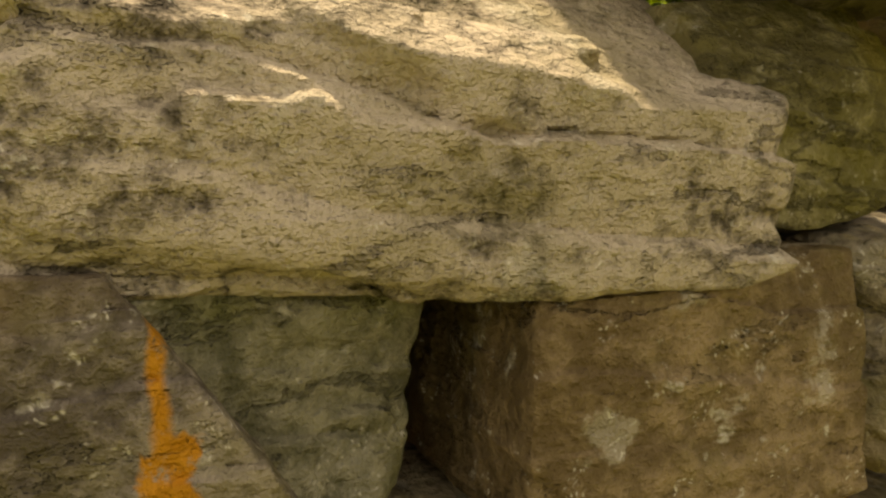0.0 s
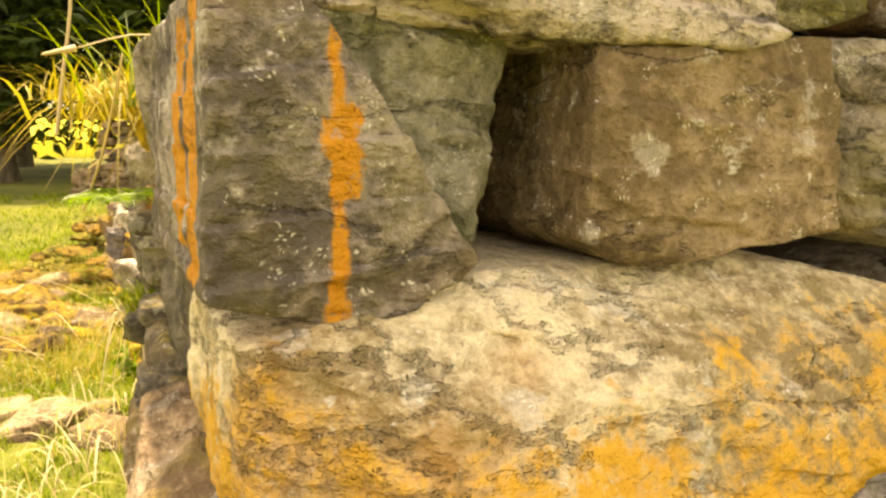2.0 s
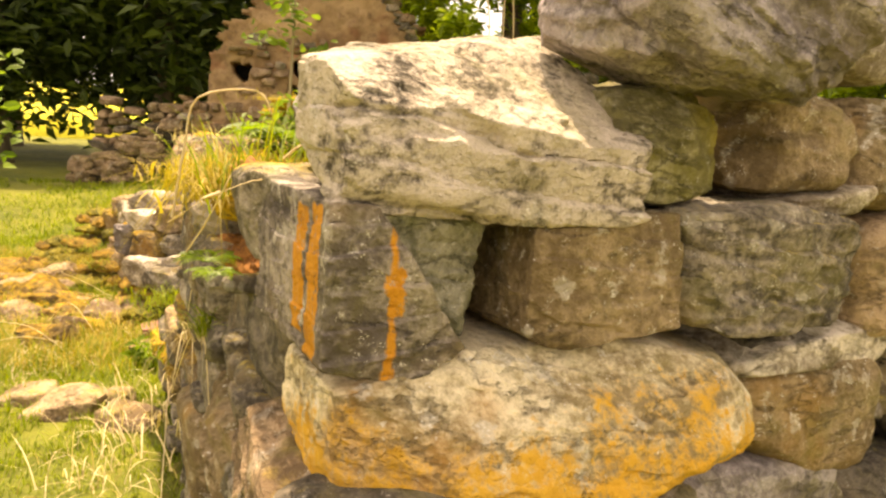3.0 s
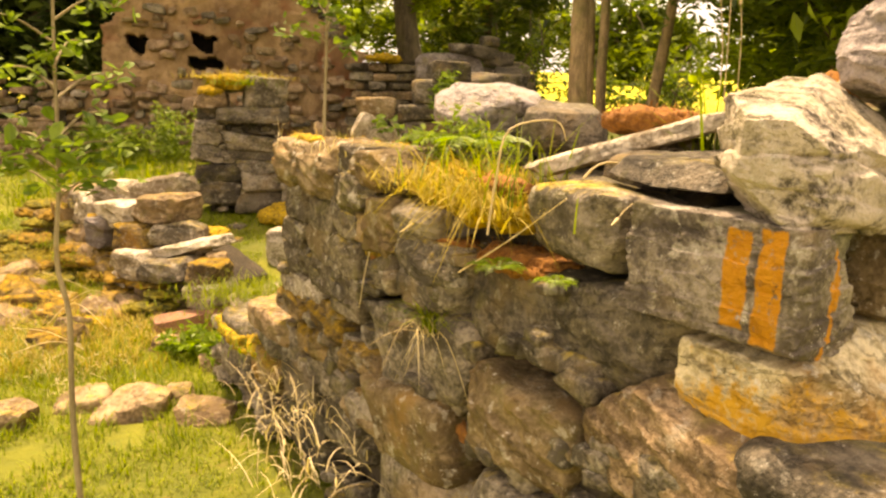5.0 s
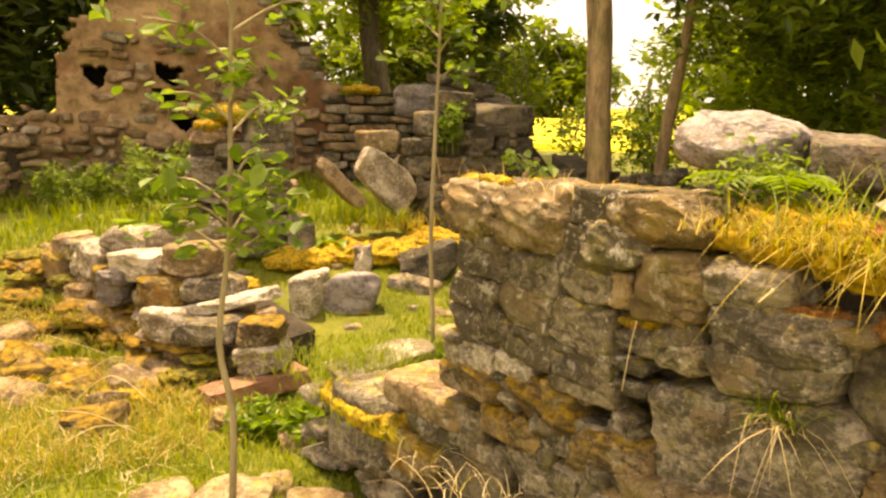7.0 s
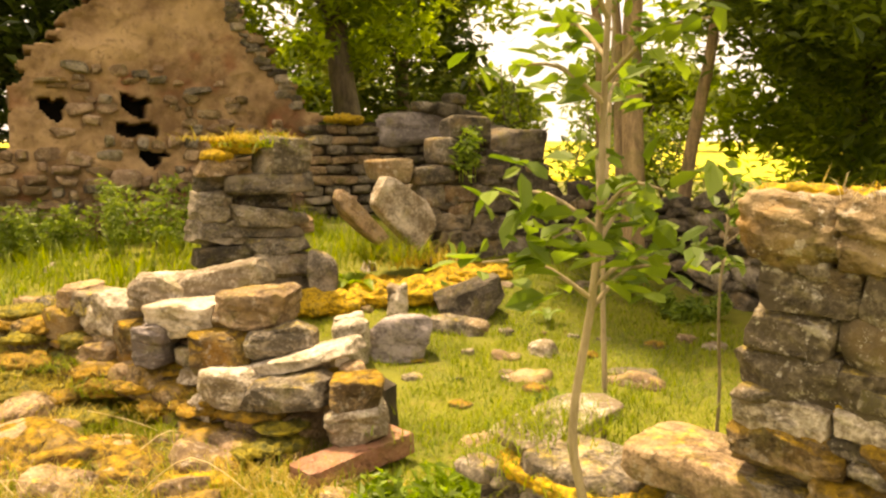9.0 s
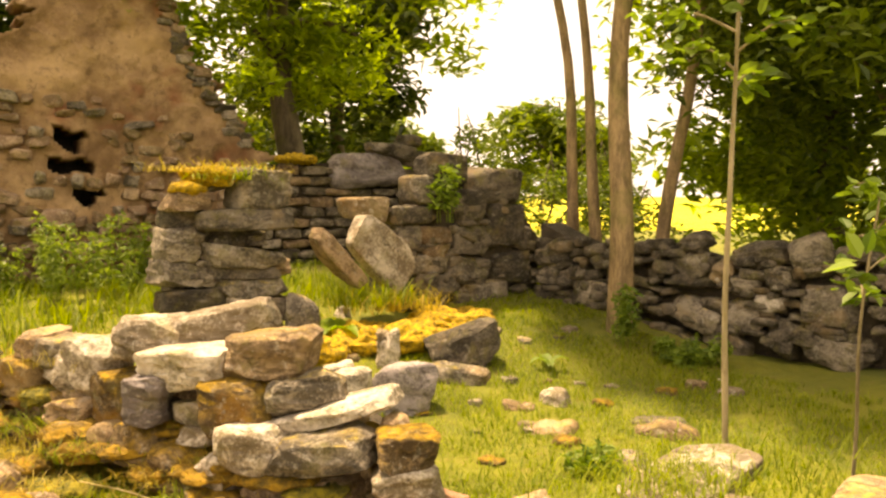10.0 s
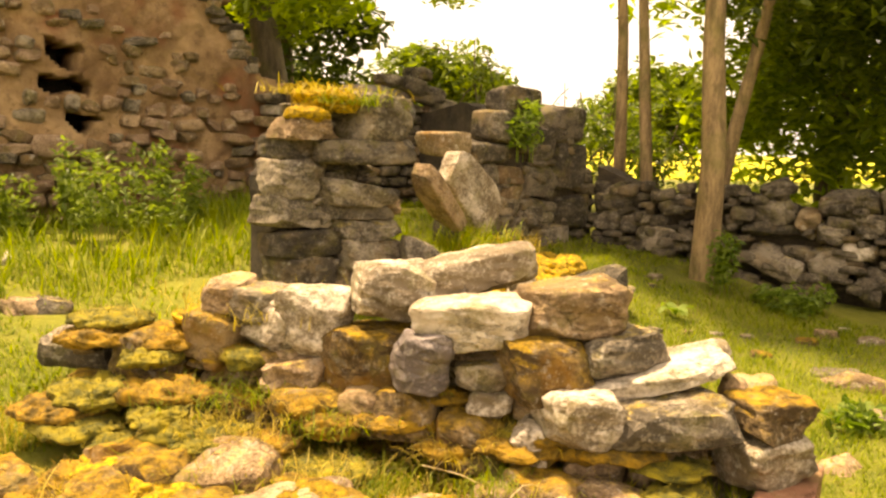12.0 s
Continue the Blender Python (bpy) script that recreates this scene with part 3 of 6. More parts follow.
def tube(name, mat, path, r0, r1, parent=None, sides=9, lump=0.08, seed=1, label=""):
    """A tapering stem along a path of points."""
    path = [Vector(p) for p in path]
    pts = []
    for i in range(len(path) - 1):
        a, b = path[max(i - 1, 0)], path[min(i + 2, len(path) - 1)]
        for j in range(4):
            t = j / 4
            p, q = path[i], path[i + 1]
            pts.append(0.5 * ((2 * p) + (q - a) * t + (2 * a - 5 * p + 4 * q - b) * t * t + (3 * p - a - 3 * q + b) * t ** 3))
    pts.append(path[-1])
    V, F = [], []
    rng = random.Random(seed)
    for i, p in enumerate(pts):
        d = (pts[min(i + 1, len(pts) - 1)] - pts[max(i - 1, 0)]).normalized()
        u = d.orthogonal().normalized() if abs(d.x) > 0.9 else d.cross(Vector((1, 0, 0))).normalized()
        w = d.cross(u)
        r = r0 + (r1 - r0) * i / (len(pts) - 1)
        for k in range(sides):
            a = 2 * math.pi * k / sides
            V.append(p + (u * math.cos(a) + w * math.sin(a)) * r * (1 + lump * rng.uniform(-1, 1)))
        if i:
            for k in range(sides):
                F.append(((i - 1) * sides + k, (i - 1) * sides + (k + 1) % sides, i * sides + (k + 1) % sides, i * sides + k))
    F.append(tuple(range((len(pts) - 1) * sides, len(pts) * sides)))
    ob = new(name, mesh_of(name, [tuple(v) for v in V], F, mat))
    if parent:
        ob.parent = parent
    if label:
        ob["label"] = label
    return ob


def tree(name, label, x, y, height, girth, bark, leaf, crown, clumps, clump_r, per, size, seed, lean=(0.0, 0.0), limbs=6, limb_from=0.4, base=None):
    """A tree: tapered trunk, limbs, and a crown of leaf clumps inside the ellipsoid crown = (dx, dy, z, rx, ry, rz)."""
    rng = np.random.default_rng(seed)
    z0 = ground_z(x, y) if base is None else base
    t = holder(name, None, label, "tree", "")
    t.location = (x, y, z0)
    top = Vector((lean[0] * height, lean[1] * height, height))
    path = [Vector((0, 0, -0.15))] + [top * s + Vector((0.065 * rng.normal(), 0.065 * rng.normal(), 0)) for s in (0.12, 0.3, 0.5, 0.72, 1.0)]
    tube("trunk", bark, path, girth / 2, girth * 0.12, t, 12, 0.06, seed)
    cx, cy, cz, rx, ry, rz = crown
    d = rng.normal(size=(clumps, 3))
    d /= np.linalg.norm(d, axis=1, keepdims=True)
    c = d * (rng.random((clumps, 1)) ** 0.4) * np.array([rx, ry, rz]) + np.array([cx, cy, cz])
    c[:, 2] = np.maximum(c[:, 2], 0.15)
    for i in range(limbs):
        s = limb_from + (0.95 - limb_from) * i / max(1, limbs - 1)
        a = top * s
        e = Vector(c[i % clumps])
        mid = a.lerp(e, 0.5) + Vector((0, 0, 0.12 * (e - a).length))
        tube("limb", bark, [a, mid, e], girth * 0.22 * (1.1 - s * 0.6), 0.012, t, 6, 0.05, seed + i)
    leaf_cloud("crown", leaf, c, clump_r * rng.uniform(0.6, 1.35, clumps), per, size, seed, t)
    return t


def moss(parent, mat, x, y, z, w, d, h, turn=0.0, seed=1, fuzz=400, name="moss", label="", length=0.02):
    """A cushion of moss, its pile standing up as short blades."""
    v, f = rock_shape(w, d, h, 5000 + seed, 30 if w > 0.3 else 16, 2.4, 0, 0.5, bed=0.02)
    ob = new(name, mesh_of(name, v, f, mat))
    ob.matrix_world = pose(x, y, z, 0, 0, turn)
    ob.parent = parent
    if label:
        ob["label"] = label
    if fuzz:
        rng = np.random.default_rng(seed)
        up = v[(v[:, 2] > -0.1 * h)]
        s = up[rng.integers(0, len(up), fuzz)] + rng.normal(size=(fuzz, 3)) * 0.006
        c, sn = math.cos(radians(turn)), math.sin(radians(turn))
        s = np.stack([x + s[:, 0] * c - s[:, 1] * sn, y + s[:, 0] * sn + s[:, 1] * c, z + s[:, 2] - 0.004], 1)
        blades("moss_pile", mat, s, length, 0.0016, 0.8, seed, 2, 0.9, "stuff", "fine pile of the moss", "", parent)
    return ob


def tuft(label, mat, x, y, z, n, rx, ry, length, droop, seed, width=0.0022, parent=None, spread=0.7, name="grass_tuft"):
    rng = np.random.default_rng(seed)
    s = np.stack([x + rng.normal(size=n) * rx, y + rng.normal(size=n) * ry, np.full(n, z)], 1)
    return blades(name, mat, s, length, width, droop, seed, 5, spread, "stuff", label, "grass", parent)


def fern(label, x, y, z, fronds, length, seed, leaf=None):
    """A fern: arching fronds, each a stalk with paired leaflets."""
    rng = random.Random(seed)
    t = holder("fern", None, label, "fern", "")
    t.location = (x, y, z)
    for i in range(fronds):
        az, ln = i * 6.283 / fronds + rng.random() * 0.6, length * rng.uniform(0.7, 1.15)
        o, sd = Vector((math.cos(az), math.sin(az), 0)), Vector((-math.sin(az), math.cos(az), 0))
        V, F = [], []
        pts = [o * (ln * s * 0.85) + Vector((0, 0, ln * (0.75 * s - 0.75 * s * s))) for s in [j / 14 for j in range(15)]]
        v, f = strand(pts, 0.002, 0.0006, sd)
        V += v
        F += f
        for j in range(2, 15):
            s = j / 14
            L = ln * 0.24 * math.sin(math.pi * min(1, 0.15 + s * 0.85)) + 0.004
            for side in (-1, 1):
                b = pts[j]
                e = b + sd * side * L + o * L * 0.35 - Vector((0, 0, L * 0.25))
                m = b.lerp(e, 0.5) + Vector((0, 0, L * 0.08))
                k = len(V)
                V += [b, m - o * L * 0.17, e, m + o * L * 0.17]
                F.append((k, k + 1, k + 2, k + 3))
        fr = new("frond", mesh_of("frond", [tuple(q) for q in V], F, leaf or FERNLEAF, False))
        fr.parent = t
    return t


def stalk(label, path, r, head=0.0, seed=1, mat=None):
    """A dry grass stalk, with a seed head if one is given its length."""
    t = holder("dry_stalk", None, label, "stalk", "")
    t.location = path[0]
    o = Vector(path[0])
    pts = [Vector(p) - o for p in path]
    tube("stem", mat or STRAW, pts, r, r * 0.5, t, 5, 0.03, seed)
    if head:
        d = (pts[-1] - pts[-2]).normalized()
        tube("seed_head", mat or STRAW, [pts[-1] - d * head * 0.1, pts[-1] + d * head * 0.3, pts[-1] + d * head * 0.7, pts[-1] + d * head], r * 2.6, r * 0.8, t, 7, 0.25, seed)
    return t


# ---- ground, field and sky-line ----
def axis_steps(lo, hi, far):
    near_ = np.arange(lo, hi + 0.01, 0.16)
    out = [1.0, 2.2, 4, 7, 12, 20, 35, 60, 110, 200, far]
    return np.concatenate([[lo - o for o in out[::-1]], near_, [hi + o for o in out]])


gx, gy = axis_steps(-7.0, 5.5, 600), axis_steps(-2.5, 13.0, 600)
gv = np.array([(x, y, ground_z(x, y) if abs(x) < 40 and abs(y) < 40 else 0.3) for x in gx for y in gy])
gv[:, 2] += 0.05 * fbm(gv * np.array([3.0, 3.0, 0]), 5)
ny_ = len(gy)
gf = [(i * ny_ + j, (i + 1) * ny_ + j, (i + 1) * ny_ + j + 1, i * ny_ + j + 1) for i in range(len(gx) - 1) for j in range(ny_ - 1)]
ground = holder("ground", mesh_of("ground", gv, gf, SOIL), "uneven turf with patches of bare brown soil", "ground")

# the crop: a raised sheet of bloom with a ragged near edge, beyond the trees
fx, fy = np.linspace(-60, 190, 120), np.linspace(0, 1, 60)
fv = []
for i, x in enumerate(fx):
    edge = 19.0 - 0.42 * max(0, x - 4) - 0.2 * min(0, x)
    for s in fy:
        yy = edge + (s ** 1.6) * (150 - edge)
        fv.append((x, yy, (0.72 if s > 0 else 0.1) + 0.14 * math.sin(x * 3.1 + yy * 2.3) * math.sin(yy * 1.1 + x) + 0.012 * max(0, yy - 40)))
ff = [(i * 60 + j, (i + 1) * 60 + j, (i + 1) * 60 + j + 1, i * 60 + j + 1) for i in range(119) for j in range(59)]
holder("rapeseed_field", mesh_of("rapeseed_field", fv, ff, FIELD), "bright yellow crop in flower beyond the trees", "field")


# ---- the near wall: a broken end of rubble with one face along the path ----
TOPS_S = ((0, 1.30), (0.3, 1.36), (0.6, 1.38), (0.72, 1.30), (0.82, 1.04), (1, 1.0))
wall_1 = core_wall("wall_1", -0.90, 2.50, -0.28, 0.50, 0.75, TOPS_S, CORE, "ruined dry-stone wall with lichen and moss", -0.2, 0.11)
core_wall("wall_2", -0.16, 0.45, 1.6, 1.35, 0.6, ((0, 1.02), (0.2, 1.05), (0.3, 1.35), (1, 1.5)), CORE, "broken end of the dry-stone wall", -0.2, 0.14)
wall_2 = bpy.data.objects["wall_2"]
cut_stone(None, BEDDED, [(-0.300, 1.445), (-0.137, 1.412), (0.215, 1.412), (0.262, 1.432), (0.285, 1.53), (0.20, 1.70), (-0.30, 1.70)], 0.27, 11, 0.0,
          [(0.10, -0.545, 0.839, -0.16, 0.0, 1.564), (-0.96, -0.28, 0.05, -0.214, 0.0, 1.5), (-0.70, 0.72, 0.10, -0.26, 0.14, 1.5), (-0.55, 0.45, -0.70, -0.215, 0.12, 1.465), (0.50, -0.30, 0.80, 0.22, 0.10, 1.625), (-0.12, -0.1, 1.0, -0.04, 0.20, 1.652), (0.75, -0.65, 0.1, 0.235, 0.0, 1.47), (-0.1, -0.75, -0.65, 0.0, 0.0, 1.432)],
          n=140, soft=70.0, rough=0.006, ledge=0.013, pitch=0.055, dip=0.14, name="capstone", label="pale bedded slab lying along the broken end of the wall", category="stone")
cut_stone(wall_2, ALGAE, [(0.225, 1.435), (0.33, 1.430), (0.452, 1.458), (0.480, 1.56), (0.40, 1.63), (0.22, 1.61)], 0.34, 12, 0.045, [(0.5, -0.8, 0.1, 0.40, 0.045, 1.5), (0, -0.6, 0.7, 0.3, 0.045, 1.56)], n=60, rough=0.007, ledge=0.006, label="yellow-green stone stained with algae")
cut_stone(wall_1, STRIPED, [(-0.237, 1.440), (-0.243, 1.222), (-0.140, 1.190), (-0.090, 1.203), (-0.034, 1.236), (-0.176, 1.440)], 0.38, 13, 0.0,
          [(-0.75, -0.65, 0.0, -0.236, 0.0, 1.3), (0.0, -0.8, -0.6, -0.14, 0.0, 1.205)], origin=(-0.105, 0.229, 1.33), n=110, soft=80.0, rough=0.006, ledge=0.005, pitch=0.045, dip=-0.1, label="grey block with stripes of orange lichen")
cut_stone(wall_2, GREEN, [(-0.19, 1.425), (-0.17, 1.30), (-0.075, 1.240), (-0.026, 1.244), (0.002, 1.31), (0.014, 1.425)], 0.30, 14, 0.006, [(0.27, -0.95, 0.05, -0.15, 0.010, 1.3), (0.7, -0.70, -0.1, -0.012, 0.05, 1.3)], n=70, soft=40.0, rough=0.006, ledge=0.004, label="green-stained wedge stone")
cut_stone(wall_2, OCHRE, [(0.060, 1.425), (0.056, 1.250), (0.088, 1.228), (0.118, 1.220), (0.336, 1.248), (0.332, 1.425)], 0.28, 15, 0.0, [(0.1, -0.96, 0.25, 0.2, 0.0, 1.38), (-0.1, -0.8, -0.6, 0.12, 0.0, 1.236)], n=80, soft=60.0, rough=0.006, ledge=0.004, label="ochre block flecked with crystals")
cut_stone(wall_2, SLATE, [(0.350, 1.425), (0.350, 1.26), (0.47, 1.212), (0.80, 1.205), (0.81, 1.40), (0.60, 1.445)], 0.34, 16, 0.012, [(-0.75, -0.66, 0.0, 0.40, 0.012, 1.3), (0.1, -0.8, 0.5, 0.6, 0.012, 1.40), (0.3, -0.95, -0.1, 0.62, 0.012, 1.3)], n=70, soft=40.0, rough=0.008, ledge=0.007)
cut_stone(wall_2, GOLDEN, [(-0.228, 1.02), (-0.222, 1.190), (-0.02, 1.226), (0.24, 1.228), (0.555, 1.160), (0.550, 1.045), (0.15, 1.000)], 0.36, 17, -0.11,
          [(0.02, -0.62, 0.78, 0.1, 0.03, 1.216), (0.05, -0.92, 0.40, 0.1, -0.065, 1.13), (0.62, -0.74, 0.25, 0.44, -0.05, 1.12), (-0.55, -0.83, 0.1, -0.15, -0.05, 1.12), (0.25, -0.8, -0.5, 0.3, -0.10, 1.06), (0.55, -0.35, 0.75, 0.40, 0.0, 1.205)],
          n=130, soft=60.0, rough=0.007, ledge=0.005, pitch=0.07, dip=0.2, label="long stone gilded with orange and yellow lichen")
loose("boulder", "lavender-grey rough boulder resting on the capstone", LAVENDER, 0.315, 0.650, 1.755, 0.42, 0.34, 0.26, 12.0, 12.0, 0.0, n=72, rough=0.06, bed=0.018, cuts=7, chip=10)
loose("boulder", "pale grey boulder at the top of the wall's end", PALE, 0.632, 1.045, 1.770, 0.398, 0.35, 0.193, 27.1, 10, 0, n=24, rough=0.09, bed=0.008)
stone(wall_2, OCHRE, 0.532, 0.921, 1.549, 0.307, 0.3, 0.192, 27.1, 0, 0, n=26, rough=0.1, bed=0.008)
stone(wall_2, PALE, 0.624, 0.929, 1.435, 0.236, 0.25, 0.058, 27.1, -6, 0, n=14, bed=0.006)
stone(wall_2, OCHRE, 0.874, 1.096, 1.525, 0.444, 0.3, 0.225, 27.1, 0, 0, n=16, rough=0.1)
stone(wall_2, WARM, 1.090, 1.174, 1.251, 0.800, 0.3, 0.330, 27.1, 0, 0, n=12)
stone(wall_2, PALE, 0.647, 0.941, 1.149, 0.502, 0.25, 0.080, 27.1, 0, 0, n=16, bed=0.006)
stone(wall_2, OCHRE, 0.636, 0.952, 1.018, 0.428, 0.3, 0.245, 27.1, 0, 0, n=26, rough=0.08, bed=0.006)
stone(wall_2, LAVENDER, 0.384, 0.851, 0.876, 0.801, 0.35, 0.166, 27.1, 3, 0, n=26, rough=0.08, bed=0.006)
stone(wall_2, DARK, 1.087, 1.195, 0.726, 0.742, 0.3, 0.221, 27.1, 0, 0, n=14)
stone(wall_2, SLATE, 0.013, 0.621, 0.871, 0.715, 0.4, 0.199, 27.1, 0, 0, n=18, rough=0.09)
stone(wall_2, SLATE, 0.886, 1.091, 0.536, 1.198, 0.4, 0.364, 27.1, 0, 0, n=14)
stone(wall_2, DARK, 0.006, 0.618, 0.624, 0.683, 0.4, 0.313, 27.1, 0, 0, n=14)
stone(wall_2, PALE, 0.02, 0.98, 1.14, 0.55, 0.36, 0.13, 25.0, n=24, rough=0.05, bed=0.01, k=9.0)
# Dark stones added behind the gap, giving its shade by their colour.
stone(wall_2, DARK, 0.02, 1.12, 1.34, 0.50, 0.22, 0.30, 25.0, n=16, rough=0.08)
stone(wall_2, DARK, -0.01, 0.955, 1.325, 0.42, 0.16, 0.26, 25.0, n=16, rough=0.06, k=10.0)
# Unseen slab added behind the capstone to keep sun out of the gap.
stone(wall_2, DARK, 0.05, 0.93, 1.475, 0.66, 0.34, 0.06, 24.0, n=16, rough=0.06, k=10.0)
stone(wall_2, SLATE, 0.24, 0.93, 1.32, 0.2, 0.2, 0.24, 25.0, n=12, rough=0.06, k=10.0)
fill_stones(wall_2, "packing_stones", SLATE, 0.55, 0.84, 1.5, 1.3, 0.15, 1.35, 60, 0.10, 31)
stone(wall_1, SLATE, -0.276, 0.954, 1.348, 0.279, 0.32, 0.183, -72.7, 0, 0, n=26, rough=0.07, bed=0.006)
stone(wall_1, DARK, -0.313, 0.971, 1.104, 0.769, 0.22, 0.238, -72.7, -4, 0, n=36, rough=0.07, bed=0.008, label='long dark stone spotted with lichen')
stone(wall_1, WARM, -0.213, 0.584, 0.926, 0.555, 0.3, 0.288, -72.7, 8, 0, n=44, rough=0.07, bed=0.014, cuts=8, chip=8, label='big buff boulder')
stone(wall_1, OCHRE, -0.370, 1.086, 0.804, 0.455, 0.3, 0.245, -72.7, 0, 0, n=34, rough=0.09, bed=0.014, cuts=8, chip=6)
stone(wall_1, SLATE, -0.368, 1.080, 0.561, 0.382, 0.3, 0.226, -72.7, 0, 0, n=20, rough=0.09, bed=0.01, cuts=8)
stone(wall_1, SLATE, -0.459, 1.526, 0.859, 0.571, 0.35, 0.279, -72.7, -12, 0, n=24, rough=0.06, bed=0.006, label='smooth grey-green boulder face')
stone(wall_1, OCHRE, -0.551, 1.601, 0.604, 0.584, 0.3, 0.272, -72.7, -10, 0, n=18, rough=0.07)
stone(wall_1, SLATE, -0.442, 1.454, 1.127, 0.362, 0.3, 0.144, -72.7, -14, 0, n=18)
stone(wall_1, SLATE, -0.472, 1.484, 1.058, 0.315, 0.3, 0.106, -72.7, -14, 0, n=16)
stone(wall_1, SLATE, -0.507, 1.460, 0.393, 0.486, 0.3, 0.304, -72.7, 0, 0, n=12)
stone(wall_1, DARK, -0.079, 0.323, 0.922, 0.351, 0.4, 0.280, -72.7, 0, 0, n=12)
stone(wall_1, OCHRE, -0.819, 2.460, 1.310, 0.244, 0.24, 0.181, -72.7, 0, 0, n=28, rough=0.09, k=9.0, cuts=6, chip=8, bed=0.016, taper=0.1)
stone(wall_1, OCHRE, -0.743, 2.216, 1.326, 0.280, 0.24, 0.195, -72.7, 0, 0, n=28, rough=0.09, k=9.0, cuts=6, chip=8, bed=0.016, taper=0.1)
stone(wall_1, BLOCK, -0.649, 1.983, 1.370, 0.187, 0.24, 0.117, -72.7, 0, 0, n=28, rough=0.03, k=22.0, cuts=1, chip=6, bed=0.006, taper=0.03)
stone(wall_1, BLOCK, -0.786, 2.423, 1.169, 0.240, 0.24, 0.119, -72.7, 0, 0, n=28, rough=0.03, k=22.0, cuts=1, chip=6, bed=0.006, taper=0.03)
stone(wall_1, BLOCK, -0.718, 2.203, 1.168, 0.226, 0.24, 0.124, -72.7, 0, 0, n=28, rough=0.03, k=22.0, cuts=1, chip=6, bed=0.006, taper=0.03)
stone(wall_1, BLOCK, -0.654, 1.999, 1.265, 0.210, 0.24, 0.124, -72.7, 0, 0, n=28, rough=0.03, k=22.0, cuts=1, chip=6, bed=0.006, taper=0.03)
stone(wall_1, BLOCK, -0.798, 2.460, 1.058, 0.223, 0.24, 0.115, -72.7, 0, 0, n=28, rough=0.03, k=22.0, cuts=1, chip=6, bed=0.006, taper=0.03)
stone(wall_1, BLOCK, -0.726, 2.231, 1.053, 0.236, 0.24, 0.130, -72.7, 0, 0, n=28, rough=0.03, k=22.0, cuts=1, chip=6, bed=0.006, taper=0.03)
stone(wall_1, BLOCK, -0.655, 2.002, 1.164, 0.191, 0.24, 0.086, -72.7, 0, 0, n=28, rough=0.03, k=22.0, cuts=1, chip=6, bed=0.006, taper=0.03)
stone(wall_1, BLOCK, -0.800, 2.468, 0.941, 0.263, 0.24, 0.139, -72.7, 0, 0, n=28, rough=0.03, k=22.0, cuts=1, chip=6, bed=0.006, taper=0.03)
stone(wall_1, BLOCK, -0.722, 2.217, 0.942, 0.264, 0.24, 0.125, -72.7, 0, 0, n=28, rough=0.03, k=22.0, cuts=1, chip=6, bed=0.006, taper=0.03)
stone(wall_1, BLOCK, -0.660, 2.017, 1.049, 0.218, 0.24, 0.140, -72.7, 0, 0, n=28, rough=0.03, k=22.0, cuts=1, chip=6, bed=0.006, taper=0.03)
stone(wall_1, PALE, -0.802, 2.474, 0.839, 0.244, 0.24, 0.099, -72.7, 0, 0, n=28, rough=0.03, k=22.0, cuts=1, chip=6, bed=0.006, taper=0.03)
stone(wall_1, PALE, -0.738, 2.268, 0.860, 0.172, 0.24, 0.066, -72.7, 0, 0, n=28, rough=0.03, k=22.0, cuts=1, chip=6, bed=0.006, taper=0.03)
stone(wall_1, BLOCK, -0.653, 1.995, 0.944, 0.197, 0.24, 0.131, -72.7, 0, 0, n=28, rough=0.03, k=22.0, cuts=1, chip=6, bed=0.006, taper=0.03)
stone(wall_1, MOSSY, -0.818, 2.458, 0.749, 0.312, 0.24, 0.139, -72.7, 0, 0, n=28, rough=0.09, k=9.0, cuts=6, chip=8, bed=0.016, taper=0.1)
stone(wall_1, MOSSY, -0.717, 2.133, 0.783, 0.301, 0.24, 0.148, -72.7, 0, 0, n=28, rough=0.09, k=9.0, cuts=6, chip=8, bed=0.016, taper=0.1)
stone(wall_1, BLOCK, -0.652, 1.991, 0.882, 0.231, 0.24, 0.073, -72.7, 0, 0, n=28, rough=0.03, k=22.0, cuts=1, chip=6, bed=0.006, taper=0.03)
stone(wall_1, MOSSY, -0.755, 2.256, 0.659, 0.264, 0.24, 0.130, -72.7, 0, 0, n=28, rough=0.09, k=9.0, cuts=6, chip=8, bed=0.016, taper=0.1)
stone(wall_1, SLATE, -0.656, 2.006, 0.713, 0.282, 0.24, 0.124, -72.7, 0, 0, n=28, rough=0.03, k=22.0, cuts=1, chip=6, bed=0.006, taper=0.03)
stone(wall_1, SLATE, -0.812, 2.506, 0.588, 0.231, 0.24, 0.141, -72.7, 0, 0, n=28, rough=0.03, k=22.0, cuts=1, chip=6, bed=0.006, taper=0.03)
stone(wall_1, DARK, -0.792, 2.441, 0.450, 0.338, 0.24, 0.181, -72.7, 0, 0, n=28, rough=0.03, k=22.0, cuts=1, chip=6, bed=0.006, taper=0.03)
stone(wall_1, SLATE, -0.697, 2.136, 0.557, 0.300, 0.24, 0.147, -72.7, 0, 0, n=28, rough=0.03, k=22.0, cuts=1, chip=6, bed=0.006, taper=0.03)
stone(wall_1, DARK, -0.773, 2.379, 0.269, 0.413, 0.24, 0.229, -72.7, 0, 0, n=28, rough=0.03, k=22.0, cuts=1, chip=6, bed=0.006, taper=0.03)
stone(wall_1, SLATE, -0.660, 2.018, 0.430, 0.342, 0.24, 0.199, -72.7, 0, 0, n=28, rough=0.03, k=22.0, cuts=1, chip=6, bed=0.006, taper=0.03)
